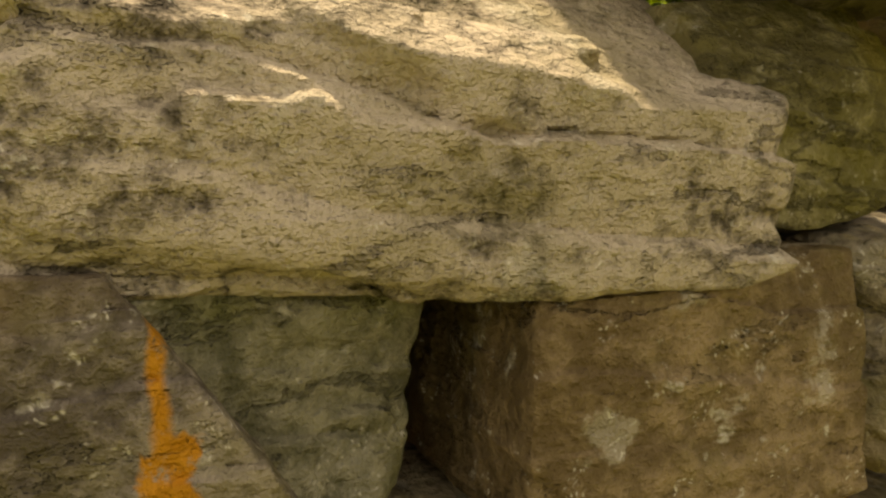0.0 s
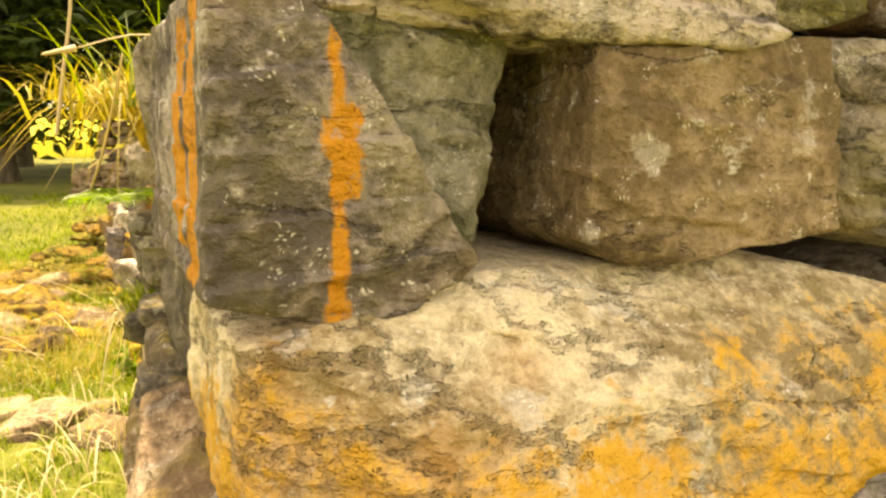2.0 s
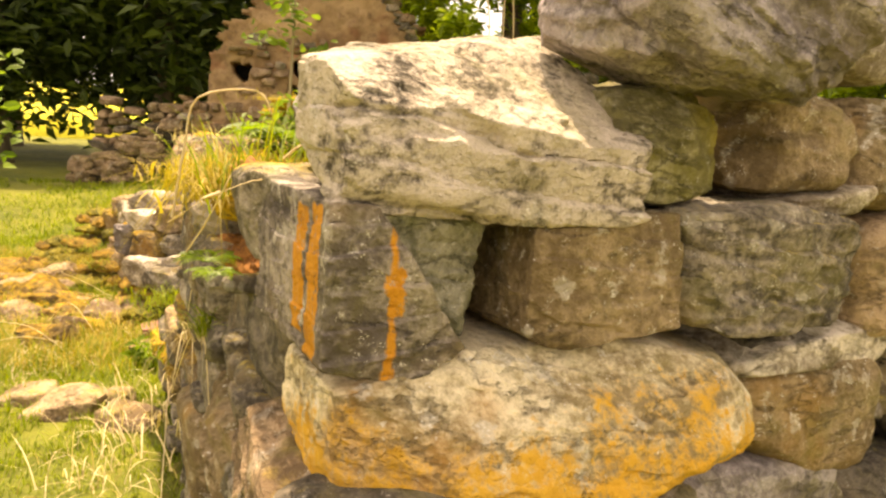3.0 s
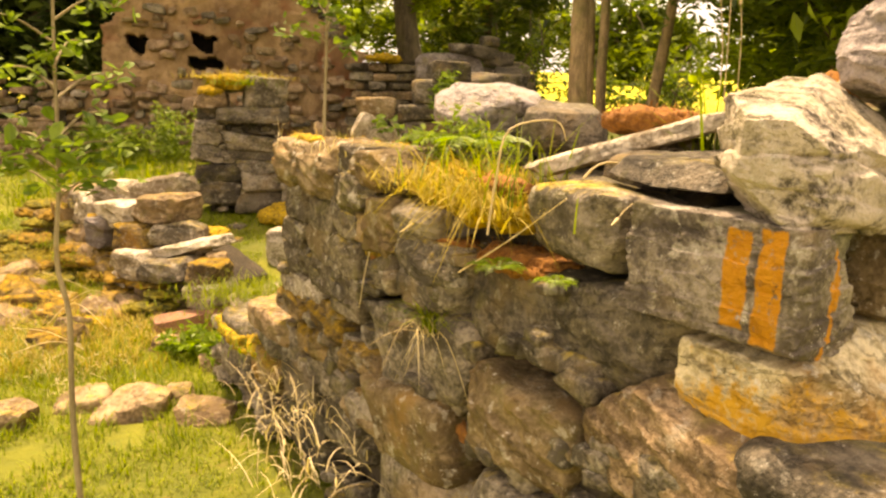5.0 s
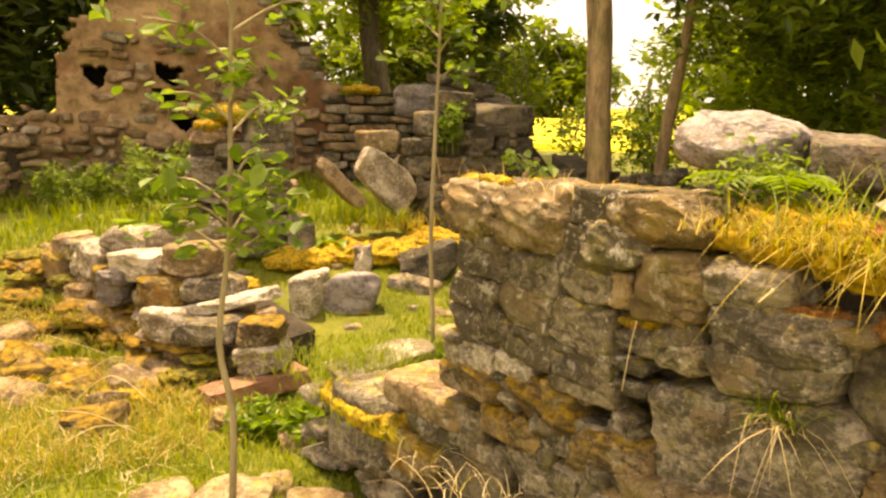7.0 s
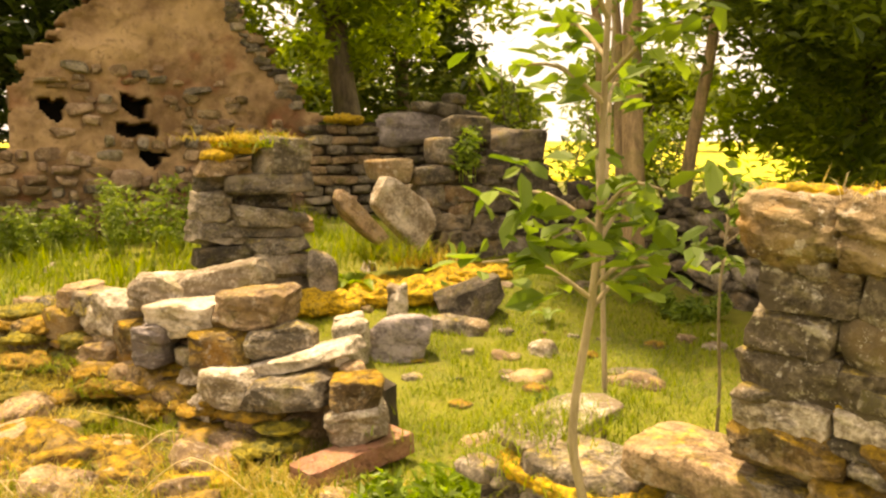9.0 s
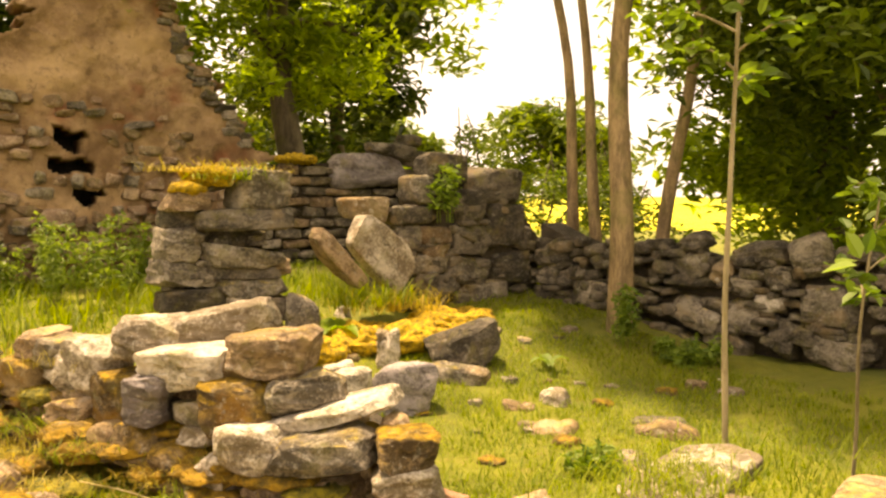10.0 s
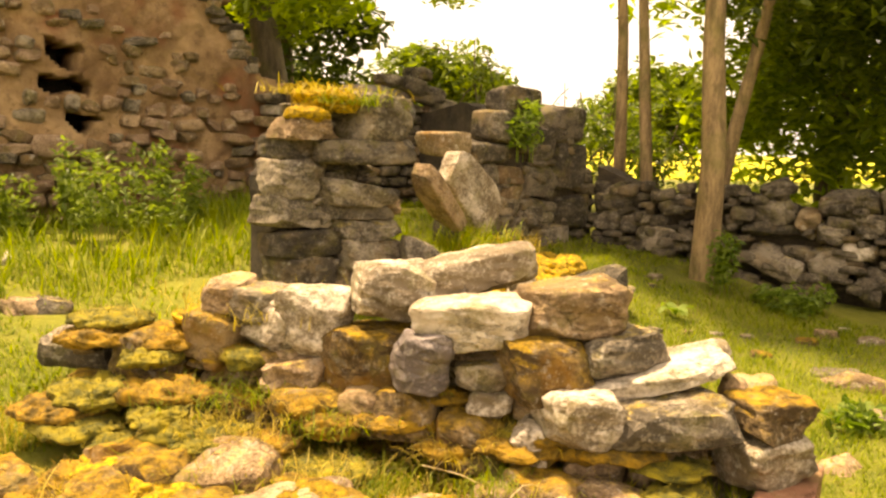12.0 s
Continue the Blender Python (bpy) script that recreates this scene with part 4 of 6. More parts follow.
stone(wall_1, WARM, -0.621, 1.892, 1.172, 0.080, 0.24, 0.100, -72.7, 0, 0, n=28, rough=0.03, k=22.0, cuts=1, chip=6, bed=0.006, taper=0.03)
fill_stones(wall_1, "packing_stones", SLATE, -0.92, 2.55, -0.32, 0.55, 0.1, 1.25, 150, 0.09, 32)
stone(wall_1, SLATE, -0.624, 1.851, 0.575, 0.271, 0.25, 0.134, -72.7, -3, 0, n=28, rough=0.07, k=9.0, cuts=5, chip=8, bed=0.013)
stone(wall_1, MOSSY, -0.634, 1.886, 0.694, 0.287, 0.25, 0.158, -72.7, -3, 0, n=28, rough=0.07, k=9.0, cuts=5, chip=8, bed=0.013)
stone(wall_1, SLATE, -0.530, 1.551, 0.835, 0.416, 0.25, 0.272, -72.7, -3, 0, n=28, rough=0.07, k=9.0, cuts=5, chip=8, bed=0.013)
stone(wall_1, OCHRE, -0.609, 1.803, 0.581, 0.370, 0.25, 0.164, -72.7, -3, 0, n=28, rough=0.07, k=9.0, cuts=5, chip=8, bed=0.013)
stone(wall_1, SLATE, -0.560, 1.647, 0.699, 0.182, 0.25, 0.140, -72.7, -3, 0, n=28, rough=0.07, k=9.0, cuts=5, chip=8, bed=0.013)
stone(wall_1, WARM, -0.592, 1.749, 1.200, 0.248, 0.25, 0.177, -72.7, -3, 0, n=28, rough=0.07, k=9.0, cuts=5, chip=8, bed=0.013)
stone(wall_1, BLOCK, -0.577, 1.701, 1.097, 0.164, 0.25, 0.074, -72.7, -3, 0, n=28, rough=0.07, k=9.0, cuts=5, chip=8, bed=0.013)
stone(wall_1, BLOCK, -0.574, 1.693, 1.047, 0.154, 0.25, 0.074, -72.7, -3, 0, n=28, rough=0.07, k=9.0, cuts=5, chip=8, bed=0.013)
stone(wall_1, SLATE, -0.527, 1.540, 1.247, 0.208, 0.25, 0.108, -72.7, -3, 0, n=28, rough=0.07, k=9.0, cuts=5, chip=8, bed=0.013)
stone(wall_1, SLATE, -0.504, 1.467, 1.152, 0.306, 0.25, 0.126, -72.7, -3, 0, n=28, rough=0.07, k=9.0, cuts=5, chip=8, bed=0.013)
stone(wall_1, SLATE, -0.512, 1.493, 1.052, 0.292, 0.25, 0.109, -72.7, -3, 0, n=28, rough=0.07, k=9.0, cuts=5, chip=8, bed=0.013)
stone(wall_1, OCHRE, -0.606, 1.794, 1.364, 0.284, 0.25, 0.132, -72.7, -3, 0, n=28, rough=0.07, k=9.0, cuts=5, chip=8, bed=0.013)
stone(wall_1, BLOCK, -0.642, 1.910, 1.291, 0.224, 0.25, 0.116, -72.7, -3, 0, n=28, rough=0.07, k=9.0, cuts=5, chip=8, bed=0.013)
loose("boulder", "pale grey domed boulder on the wall top", LAVENDER, -0.273, 1.979, 1.552, 0.367, 0.35, 0.178, -36.0, 0, 0, n=26, rough=0.09, bed=0.01, k=2.6)
loose("boulder", "dark grey boulder on the wall top beside ferns", DARK, -0.059, 1.803, 1.508, 0.262, 0.3, 0.160, -26.6, 0, 0, n=20, rough=0.08)
loose("stone_slab", "slanting slab with moss on its upper side", PALE, -0.06, 1.30, 1.50, 0.54, 0.30, 0.05, -40.0, -19.0, n=26, rough=0.08, bed=0.006, k=9.0)
loose("stone", "small dark stone under the slanting slab", SLATE, 0.019, 1.251, 1.486, 0.202, 0.2, 0.076, 7.1, 0, 0, n=12)
loose("boulder", "grey stone behind the capstone with rust-brown moss", DARK, 0.42, 1.24, 1.53, 0.36, 0.26, 0.20, -10.0, -8.0, n=20, rough=0.07, bed=0.008, chip=4)

core_wall("wall_3", -1.22, 3.55, -0.95, 2.60, 0.5, ((0, 0.30), (1, 0.42)), CORE, "low remnant of the wall beside the doorway gap", -0.2, 0.10)
wall_3 = bpy.data.objects["wall_3"]
stone(wall_3, SLATE, -1.014, 3.067, 0.464, 0.433, 0.3, 0.166, -71.6, 0, 0, n=16, rough=0.09)
stone(wall_3, WARM, -0.889, 2.693, 0.620, 0.427, 0.3, 0.130, -71.6, 0, 0, n=16, rough=0.09)
stone(wall_3, SLATE, -0.885, 2.681, 0.533, 0.224, 0.3, 0.122, -71.6, 0, 0, n=16, rough=0.09)
stone(wall_3, SLATE, -1.013, 3.065, 0.322, 0.410, 0.3, 0.197, -71.6, 0, 0, n=16, rough=0.09)
stone(wall_3, MOSSY, -0.899, 2.720, 0.405, 0.314, 0.3, 0.178, -71.6, 0, 0, n=16, rough=0.09)
loose("stone_slab", "pale slab edging the grassy doorway remnant", PALE, -0.93, 3.37, 0.540, 0.44, 0.26, 0.07, 5.0, -10.0, n=22, rough=0.06, k=8.0, bed=0.006)
fill_stones(wall_3, "packing_stones", SLATE, -1.22, 3.5, -0.95, 2.6, 0.0, 0.4, 40, 0.11, 33)


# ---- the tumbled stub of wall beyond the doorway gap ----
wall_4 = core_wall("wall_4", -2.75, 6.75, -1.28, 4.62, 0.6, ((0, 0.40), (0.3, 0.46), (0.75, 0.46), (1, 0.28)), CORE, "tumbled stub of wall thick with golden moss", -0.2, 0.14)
loose("stone_slab", "pale long slab capping the tumbled stub", PALE, -1.657, 5.599, 0.779, 0.529, 0.26, 0.156, -32, -12, n=30, rough=0.045, bed=0.012, k=12.0, chip=10, cuts=5, taper=0.10, group="tumbled wall stones")
loose("stone", "pale grey block on the tumbled stub", PALE, -1.851, 5.359, 0.633, 0.420, 0.28, 0.173, -53, -7, n=30, rough=0.045, bed=0.012, k=12.0, chip=10, cuts=5, taper=0.10, group="tumbled wall stones")
loose("stone", "big square block with a light top", WARM, -1.576, 5.131, 0.698, 0.370, 0.34, 0.195, -37, -4, n=30, rough=0.045, bed=0.012, k=12.0, chip=10, cuts=5, taper=0.10, group="tumbled wall stones")
loose("stone", "rounded grey stone in the stub", SLATE, -1.491, 4.953, 0.562, 0.315, 0.26, 0.145, -30, -9, n=30, rough=0.045, bed=0.012, k=12.0, chip=10, cuts=5, taper=0.10, group="tumbled wall stones")
loose("stone", "pinkish flat slab in the stub", PALE, -1.402, 4.863, 0.482, 0.528, 0.34, 0.076, -45, -16, n=30, rough=0.045, bed=0.012, k=12.0, chip=10, cuts=5, taper=0.10, group="tumbled wall stones")
loose("stone", "long grey stone in the stub", SLATE, -1.523, 4.706, 0.377, 0.418, 0.3, 0.141, -43, -8, n=30, rough=0.045, bed=0.012, k=12.0, chip=10, cuts=5, taper=0.10, group="tumbled wall stones")
loose("stone", "pale stone half covered in moss", PALE, -2.182, 6.132, 0.526, 0.331, 0.28, 0.235, 4, 8, n=30, rough=0.045, bed=0.012, k=12.0, chip=10, cuts=5, taper=0.10, group="tumbled wall stones")
loose("stone", "grey pointed stone jutting from the stub", LAVENDER, -2.035, 5.444, 0.490, 0.194, 0.2, 0.219, -25, 0, n=30, rough=0.045, bed=0.012, k=12.0, chip=10, cuts=5, taper=0.10, group="tumbled wall stones")
loose("stone", "stone clothed in orange moss", MOSSY, -1.747, 5.098, 0.504, 0.299, 0.28, 0.215, -25, 0, n=30, rough=0.045, bed=0.012, k=12.0, chip=10, cuts=5, taper=0.10, group="tumbled wall stones")
loose("stone", "pale stone half covered in moss", PALE, -1.747, 4.923, 0.364, 0.263, 0.28, 0.200, -25, 0, n=30, rough=0.045, bed=0.012, k=12.0, chip=10, cuts=5, taper=0.10, group="tumbled wall stones")
loose("stone", "mossy stone at the corner of the gap", MOSSY, -1.280, 4.475, 0.405, 0.225, 0.24, 0.135, -25, 0, n=30, rough=0.045, bed=0.012, k=12.0, chip=10, cuts=5, taper=0.10, group="tumbled wall stones")
loose("stone", "white-grey split stone by the lintel", PALE, -1.273, 4.480, 0.262, 0.270, 0.26, 0.165, -25, -14, n=30, rough=0.045, bed=0.012, k=12.0, chip=10, cuts=5, taper=0.10, group="tumbled wall stones")
loose("stone", "pale split stone with mossy underside", PALE, -1.953, 5.725, 0.707, 0.292, 0.26, 0.211, -25, 0, n=30, rough=0.045, bed=0.012, k=12.0, chip=10, cuts=5, taper=0.10, group="tumbled wall stones")
loose("lintel", "red sandstone lintel lying by the doorway gap", RED, -1.34, 4.36, 0.14, 0.58, 0.18, 0.105, 18.0, -3.0, n=20, rough=0.02, bed=0.004, k=18.0, cuts=1, taper=0.02)
stone(wall_4, PALE, -2.139, 5.991, 0.561, 0.272, 0.28, 0.258, -56.3, 0, 0, n=14, rough=0.07, k=9.0, cuts=8, bed=0.012, chip=5)
stone(wall_4, WARM, -2.320, 6.353, 0.632, 0.151, 0.28, 0.136, -56.3, 0, 0, n=14, rough=0.07, k=9.0, cuts=8, bed=0.012, chip=5)
stone(wall_4, SLATE, -2.238, 6.230, 0.597, 0.206, 0.28, 0.151, -56.3, 0, 0, n=14, rough=0.07, k=9.0, cuts=8, bed=0.012, chip=5)
stone(wall_4, MOSSY, -2.376, 6.347, 0.462, 0.209, 0.28, 0.223, -56.3, 0, 0, n=14, rough=0.07, k=9.0, cuts=8, bed=0.012, chip=5)
stone(wall_4, MOSSY, -2.575, 6.555, 0.344, 0.317, 0.28, 0.272, -56.3, 0, 0, n=14, rough=0.07, k=9.0, cuts=8, bed=0.012, chip=5)
stone(wall_4, MOSSY, -2.047, 5.762, 0.440, 0.335, 0.28, 0.243, -56.3, 0, 0, n=14, rough=0.07, k=9.0, cuts=8, bed=0.012, chip=5)
stone(wall_4, WARM, -2.216, 5.980, 0.355, 0.237, 0.28, 0.154, -56.3, 0, 0, n=14, rough=0.07, k=9.0, cuts=8, bed=0.012, chip=5)
stone(wall_4, SLATE, -1.790, 5.341, 0.438, 0.210, 0.28, 0.114, -56.3, 0, 0, n=14, rough=0.07, k=9.0, cuts=8, bed=0.012, chip=5)
stone(wall_4, PALE, -1.802, 5.288, 0.352, 0.165, 0.28, 0.080, -56.3, 0, 0, n=14, rough=0.07, k=9.0, cuts=8, bed=0.012, chip=5)
stone(wall_4, WARM, -1.674, 5.203, 0.341, 0.123, 0.28, 0.116, -56.3, 0, 0, n=14, rough=0.07, k=9.0, cuts=8, bed=0.012, chip=5)
stone(wall_4, DARK, -1.805, 5.490, 0.415, 0.153, 0.28, 0.131, -56.3, 0, 0, n=14, rough=0.07, k=9.0, cuts=8, bed=0.012, chip=5)
stone(wall_4, MOSSY, -2.007, 5.523, 0.280, 0.215, 0.28, 0.192, -56.3, 0, 0, n=14, rough=0.07, k=9.0, cuts=8, bed=0.012, chip=5)
stone(wall_4, MOSSY, -1.909, 5.285, 0.216, 0.255, 0.28, 0.211, -56.3, 0, 0, n=14, rough=0.07, k=9.0, cuts=8, bed=0.012, chip=5)
stone(wall_4, WARM, -2.104, 5.668, 0.270, 0.177, 0.28, 0.173, -56.3, 0, 0, n=14, rough=0.07, k=9.0, cuts=8, bed=0.012, chip=5)
stone(wall_4, MOSSY, -2.230, 5.857, 0.254, 0.276, 0.28, 0.155, -56.3, 0, 0, n=14, rough=0.07, k=9.0, cuts=8, bed=0.012, chip=5)
stone(wall_4, MOSSY, -2.374, 6.163, 0.197, 0.344, 0.28, 0.161, -56.3, 0, 0, n=14, rough=0.07, k=9.0, cuts=8, bed=0.012, chip=5)
stone(wall_4, WARM, -1.623, 4.946, 0.155, 0.212, 0.28, 0.171, -56.3, 0, 0, n=14, rough=0.07, k=9.0, cuts=8, bed=0.012, chip=5)
stone(wall_4, WARM, -1.456, 4.769, 0.163, 0.276, 0.28, 0.190, -56.3, 0, 0, n=14, rough=0.07, k=9.0, cuts=8, bed=0.012, chip=5)
stone(wall_4, PALE, -1.783, 5.096, 0.223, 0.137, 0.28, 0.203, -56.3, 0, 0, n=14, rough=0.07, k=9.0, cuts=8, bed=0.012, chip=5)
stone(wall_4, SLATE, -2.677, 7.068, 0.296, 0.354, 0.28, 0.182, -56.3, 0, 0, n=14, rough=0.07, k=9.0, cuts=8, bed=0.012, chip=5)
stone(wall_4, MOSSY, -1.559, 4.850, -0.027, 0.381, 0.28, 0.226, -56.3, 0, 0, n=14, rough=0.07, k=9.0, cuts=8, bed=0.012, chip=5)
stone(wall_4, DARK, -1.251, 4.659, -0.014, 0.265, 0.28, 0.209, -56.3, 0, 0, n=14, rough=0.07, k=9.0, cuts=8, bed=0.012, chip=5)
fill_stones(wall_4, "packing_stones", MOSSY, -2.8, 6.8, -1.25, 4.55, 0.02, 0.42, 130, 0.11, 34)
fill_stones(wall_4, "packing_stones", WARM, -2.4, 6.25, -1.25, 4.52, 0.1, 0.5, 50, 0.11, 35)


# ---- inside the ruin: the broken cross wall ----
wall_5 = core_wall("wall_5", -1.34, 7.42, -0.72, 7.44, 0.6, ((0, 1.05), (0.3, 1.25), (0.9, 1.25), (1, 1.1)), CORE, "square stump of cross wall topped with moss", 0.1, 0.08)
wall_6 = core_wall("wall_6", 0.62, 7.9, 2.3, 7.95, 0.55, ((0, 1.05), (0.25, 1.35), (0.45, 1.6), (0.75, 1.5), (1, 1.0)), CORE, "shaded broken cross wall of rubble", 0.1, 0.08)
# The set-back DARK stone stands for the shaded void under the overhang.
for mat_, x0, x1, z0, z1, y0, roll_ in ((SLATE, -1.00, -0.62, 1.29, 1.57, 7.20, 4), (DARK, -1.25, -0.60, 1.15, 1.30, 7.20, -3), (DARK, -1.22, -0.70, 1.02, 1.16, 7.48, 0), (SLATE, -1.48, -1.20, 0.93, 1.17, 7.34, 2),
                                         (WARM, -1.44, -1.16, 1.29, 1.43, 7.28, -4), (DARK, -1.44, -1.20, 1.16, 1.29, 7.38, 0), (SLATE, -1.21, -0.64, 0.88, 1.02, 7.27, 7), (DARK, -1.18, -0.66, 0.79, 0.90, 7.33, 3),
                                         (SLATE, -1.50, -1.10, 0.74, 0.92, 7.36, 5), (SLATE, -1.12, -0.62, 0.66, 0.80, 7.30, -2), (DARK, -1.47, -1.02, 0.58, 0.74, 7.34, 0), (SLATE, -1.05, -0.58, 0.49, 0.67, 7.28, 3),
                                         (SLATE, -1.45, -1.06, 0.36, 0.58, 7.36, 0), (DARK, -1.08, -0.60, 0.28, 0.50, 7.32, 0), (SLATE, -1.30, -0.98, 1.42, 1.52, 7.36, -6), (WARM, -0.78, -0.52, 0.80, 0.92, 7.40, -8)):
    stone(wall_5, mat_, (x0 + x1) / 2, y0 + 0.17, (z0 + z1) / 2, (x1 - x0) * 1.02, 0.34, (z1 - z0) * 1.04, 1.5 * roll_, roll_, 0, n=16, rough=0.05, k=11.0, cuts=5, chip=6, bed=0.012, taper=0.14)
loose("stone_slab", "tilted slab leaning in the gap of the cross wall", WARM, -0.13, 7.50, 0.90, 0.58, 0.20, 0.14, 10.0, 44.0, n=14, k=9.0, rough=0.05)
loose("stone_slab", "pale broad slab leaning in the gap of the cross wall", PALE, 0.36, 7.70, 0.93, 0.66, 0.20, 0.32, 8.0, 38.0, n=14, k=9.0, rough=0.05, wedge=-0.3)
# Mostly DARK stones: this wall's shade is put into their colour.
stone(wall_6, OCHRE, 0.353, 8.008, 1.281, 0.385, 0.3, 0.220, 1.9, 0, 0, n=10, rough=0.07, k=7.0)
stone(wall_6, DARK, 0.783, 8.023, 1.233, 0.415, 0.3, 0.160, 1.9, 0, 0, n=10, rough=0.07, k=7.0)
stone(wall_6, WARM, 1.041, 8.031, 1.048, 0.360, 0.3, 0.165, 1.9, 0, 0, n=10, rough=0.07, k=7.0)
stone(wall_6, WARM, 1.045, 8.032, 0.919, 0.305, 0.3, 0.142, 1.9, 0, 0, n=10, rough=0.07, k=7.0)
stone(wall_6, SLATE, 0.747, 8.022, 1.049, 0.266, 0.3, 0.207, 1.9, 0, 0, n=10, rough=0.07, k=7.0)
stone(wall_6, DARK, 1.456, 8.045, 1.011, 0.465, 0.3, 0.342, 1.9, 0, 0, n=10, rough=0.07, k=7.0)
stone(wall_6, SLATE, 1.406, 8.044, 0.756, 0.463, 0.3, 0.221, 1.9, 0, 0, n=10, rough=0.07, k=7.0)
stone(wall_6, SLATE, 0.929, 8.028, 0.803, 0.489, 0.3, 0.188, 1.9, 0, 0, n=10, rough=0.07, k=7.0)
stone(wall_6, DARK, 1.701, 8.053, 1.504, 0.631, 0.3, 0.342, 1.9, 0, 0, n=10, rough=0.07, k=7.0)
stone(wall_6, DARK, 1.156, 8.035, 1.649, 0.439, 0.3, 0.279, 1.9, 0, 0, n=10, rough=0.07, k=7.0)
stone(wall_6, DARK, 1.858, 8.059, 1.135, 0.495, 0.3, 0.401, 1.9, 0, 0, n=10, rough=0.07, k=7.0)
stone(wall_6, DARK, 1.064, 8.032, 0.597, 0.502, 0.3, 0.264, 1.9, 0, 0, n=10, rough=0.07, k=7.0)
stone(wall_6, SLATE, 1.592, 8.050, 0.514, 0.547, 0.3, 0.251, 1.9, 0, 0, n=10, rough=0.07, k=7.0)
stone(wall_6, DARK, 1.922, 8.061, 0.743, 0.431, 0.3, 0.332, 1.9, 0, 0, n=10, rough=0.07, k=7.0)
stone(wall_6, SLATE, 1.029, 8.031, 1.457, 0.523, 0.3, 0.278, 1.9, 0, 0, n=10, rough=0.07, k=7.0)
stone(wall_6, DARK, 1.449, 8.045, 1.315, 0.297, 0.3, 0.314, 1.9, 0, 0, n=10, rough=0.07, k=7.0)
fill_stones(wall_6, "packing_stones", DARK, 0.6, 7.9, 2.25, 7.95, 0.25, 1.3, 110, 0.12, 36, tops=((0, 1.0), (0.6, 1.6), (1, 1.0)))
fill_stones(wall_5, "packing_stones", SLATE, -1.34, 7.38, -0.74, 7.40, 0.3, 1.15, 50, 0.09, 37)

TOPS_R = ((0, 1.15), (0.12, 0.9), (0.25, 1.0), (0.4, 0.84), (0.5, 1.02), (0.65, 0.9), (1, 1.05))
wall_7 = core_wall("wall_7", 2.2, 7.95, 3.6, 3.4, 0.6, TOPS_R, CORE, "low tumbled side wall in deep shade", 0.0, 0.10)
# Stones kept to dark mixes; the deep shade here is partly their colour.
stone(wall_7, OCHRE, 2.807, 6.191, 0.774, 0.181, 0.3, 0.210, -69.5, 11.6, 8.3, n=12, rough=0.10, bed=0.012, chip=6)
stone(wall_7, SLATE, 2.735, 6.442, 0.829, 0.285, 0.3, 0.246, -90.9, -1.7, 12.4, n=12, rough=0.10, bed=0.012, chip=6)
stone(wall_7, DARK, 2.734, 6.444, 1.032, 0.271, 0.3, 0.139, -59.5, -18.6, -0.9, n=12, rough=0.10, bed=0.012, chip=6)
stone(wall_7, PALE, 2.920, 5.800, 0.576, 0.246, 0.3, 0.133, -83.0, 2.1, 2.1, n=12, rough=0.10, bed=0.012, chip=6)
stone(wall_7, DARK, 2.729, 6.464, 0.675, 0.441, 0.3, 0.103, -65.6, -4.4, -8.9, n=12, rough=0.10, bed=0.012, chip=6)
stone(wall_7, SLATE, 2.750, 6.390, 0.416, 0.460, 0.3, 0.258, -86.2, 14.3, -10.1, n=12, rough=0.10, bed=0.012, chip=6)
stone(wall_7, SLATE, 2.860, 6.009, 0.448, 0.288, 0.3, 0.273, -75.9, -17.7, 13.2, n=12, rough=0.10, bed=0.012, chip=6)
stone(wall_7, DARK, 2.892, 5.898, 0.945, 0.440, 0.3, 0.199, -84.4, -13.7, 13.5, n=12, rough=0.10, bed=0.012, chip=6)
stone(wall_7, DARK, 2.956, 5.675, 0.307, 0.215, 0.3, 0.266, -81.5, 22.2, 1.1, n=12, rough=0.10, bed=0.012, chip=6)
stone(wall_7, DARK, 2.825, 6.132, 0.201, 0.422, 0.3, 0.185, -85.4, 22.5, -8.5, n=12, rough=0.10, bed=0.012, chip=6)
stone(wall_7, SLATE, 2.936, 5.744, 0.757, 0.235, 0.3, 0.198, -81.1, -6.7, -9.4, n=12, rough=0.10, bed=0.012, chip=6)
stone(wall_7, SLATE, 2.422, 7.526, 0.678, 0.260, 0.3, 0.112, -86.7, -20.9, -5.6, n=12, rough=0.10, bed=0.012, chip=6)
stone(wall_7, SLATE, 2.360, 7.742, 0.859, 0.320, 0.3, 0.231, -70.8, 4.6, 5.8, n=12, rough=0.10, bed=0.012, chip=6)
stone(wall_7, SLATE, 2.342, 7.806, 0.647, 0.270, 0.3, 0.181, -89.5, -6.9, -5.4, n=12, rough=0.10, bed=0.012, chip=6)
stone(wall_7, SLATE, 2.468, 7.368, 0.520, 0.407, 0.3, 0.252, -85.2, -1.3, -9.1, n=12, rough=0.10, bed=0.012, chip=6)
stone(wall_7, SLATE, 2.500, 7.256, 0.843, 0.274, 0.3, 0.173, -56.8, -22.9, 7.0, n=12, rough=0.10, bed=0.012, chip=6)
stone(wall_7, SLATE, 2.716, 6.508, 0.174, 0.359, 0.3, 0.143, -91.2, 13.8, -3.7, n=12, rough=0.10, bed=0.012, chip=6)
stone(wall_7, SLATE, 2.860, 6.011, 0.699, 0.246, 0.3, 0.180, -61.6, -2.3, 5.8, n=12, rough=0.10, bed=0.012, chip=6)
stone(wall_7, SLATE, 2.995, 5.540, 0.961, 0.301, 0.3, 0.301, -57.5, -14.6, 7.2, n=12, rough=0.10, bed=0.012, chip=6)
stone(wall_7, SLATE, 3.036, 5.398, 0.584, 0.370, 0.3, 0.301, -79.5, -7.0, 0.7, n=12, rough=0.10, bed=0.012, chip=6)
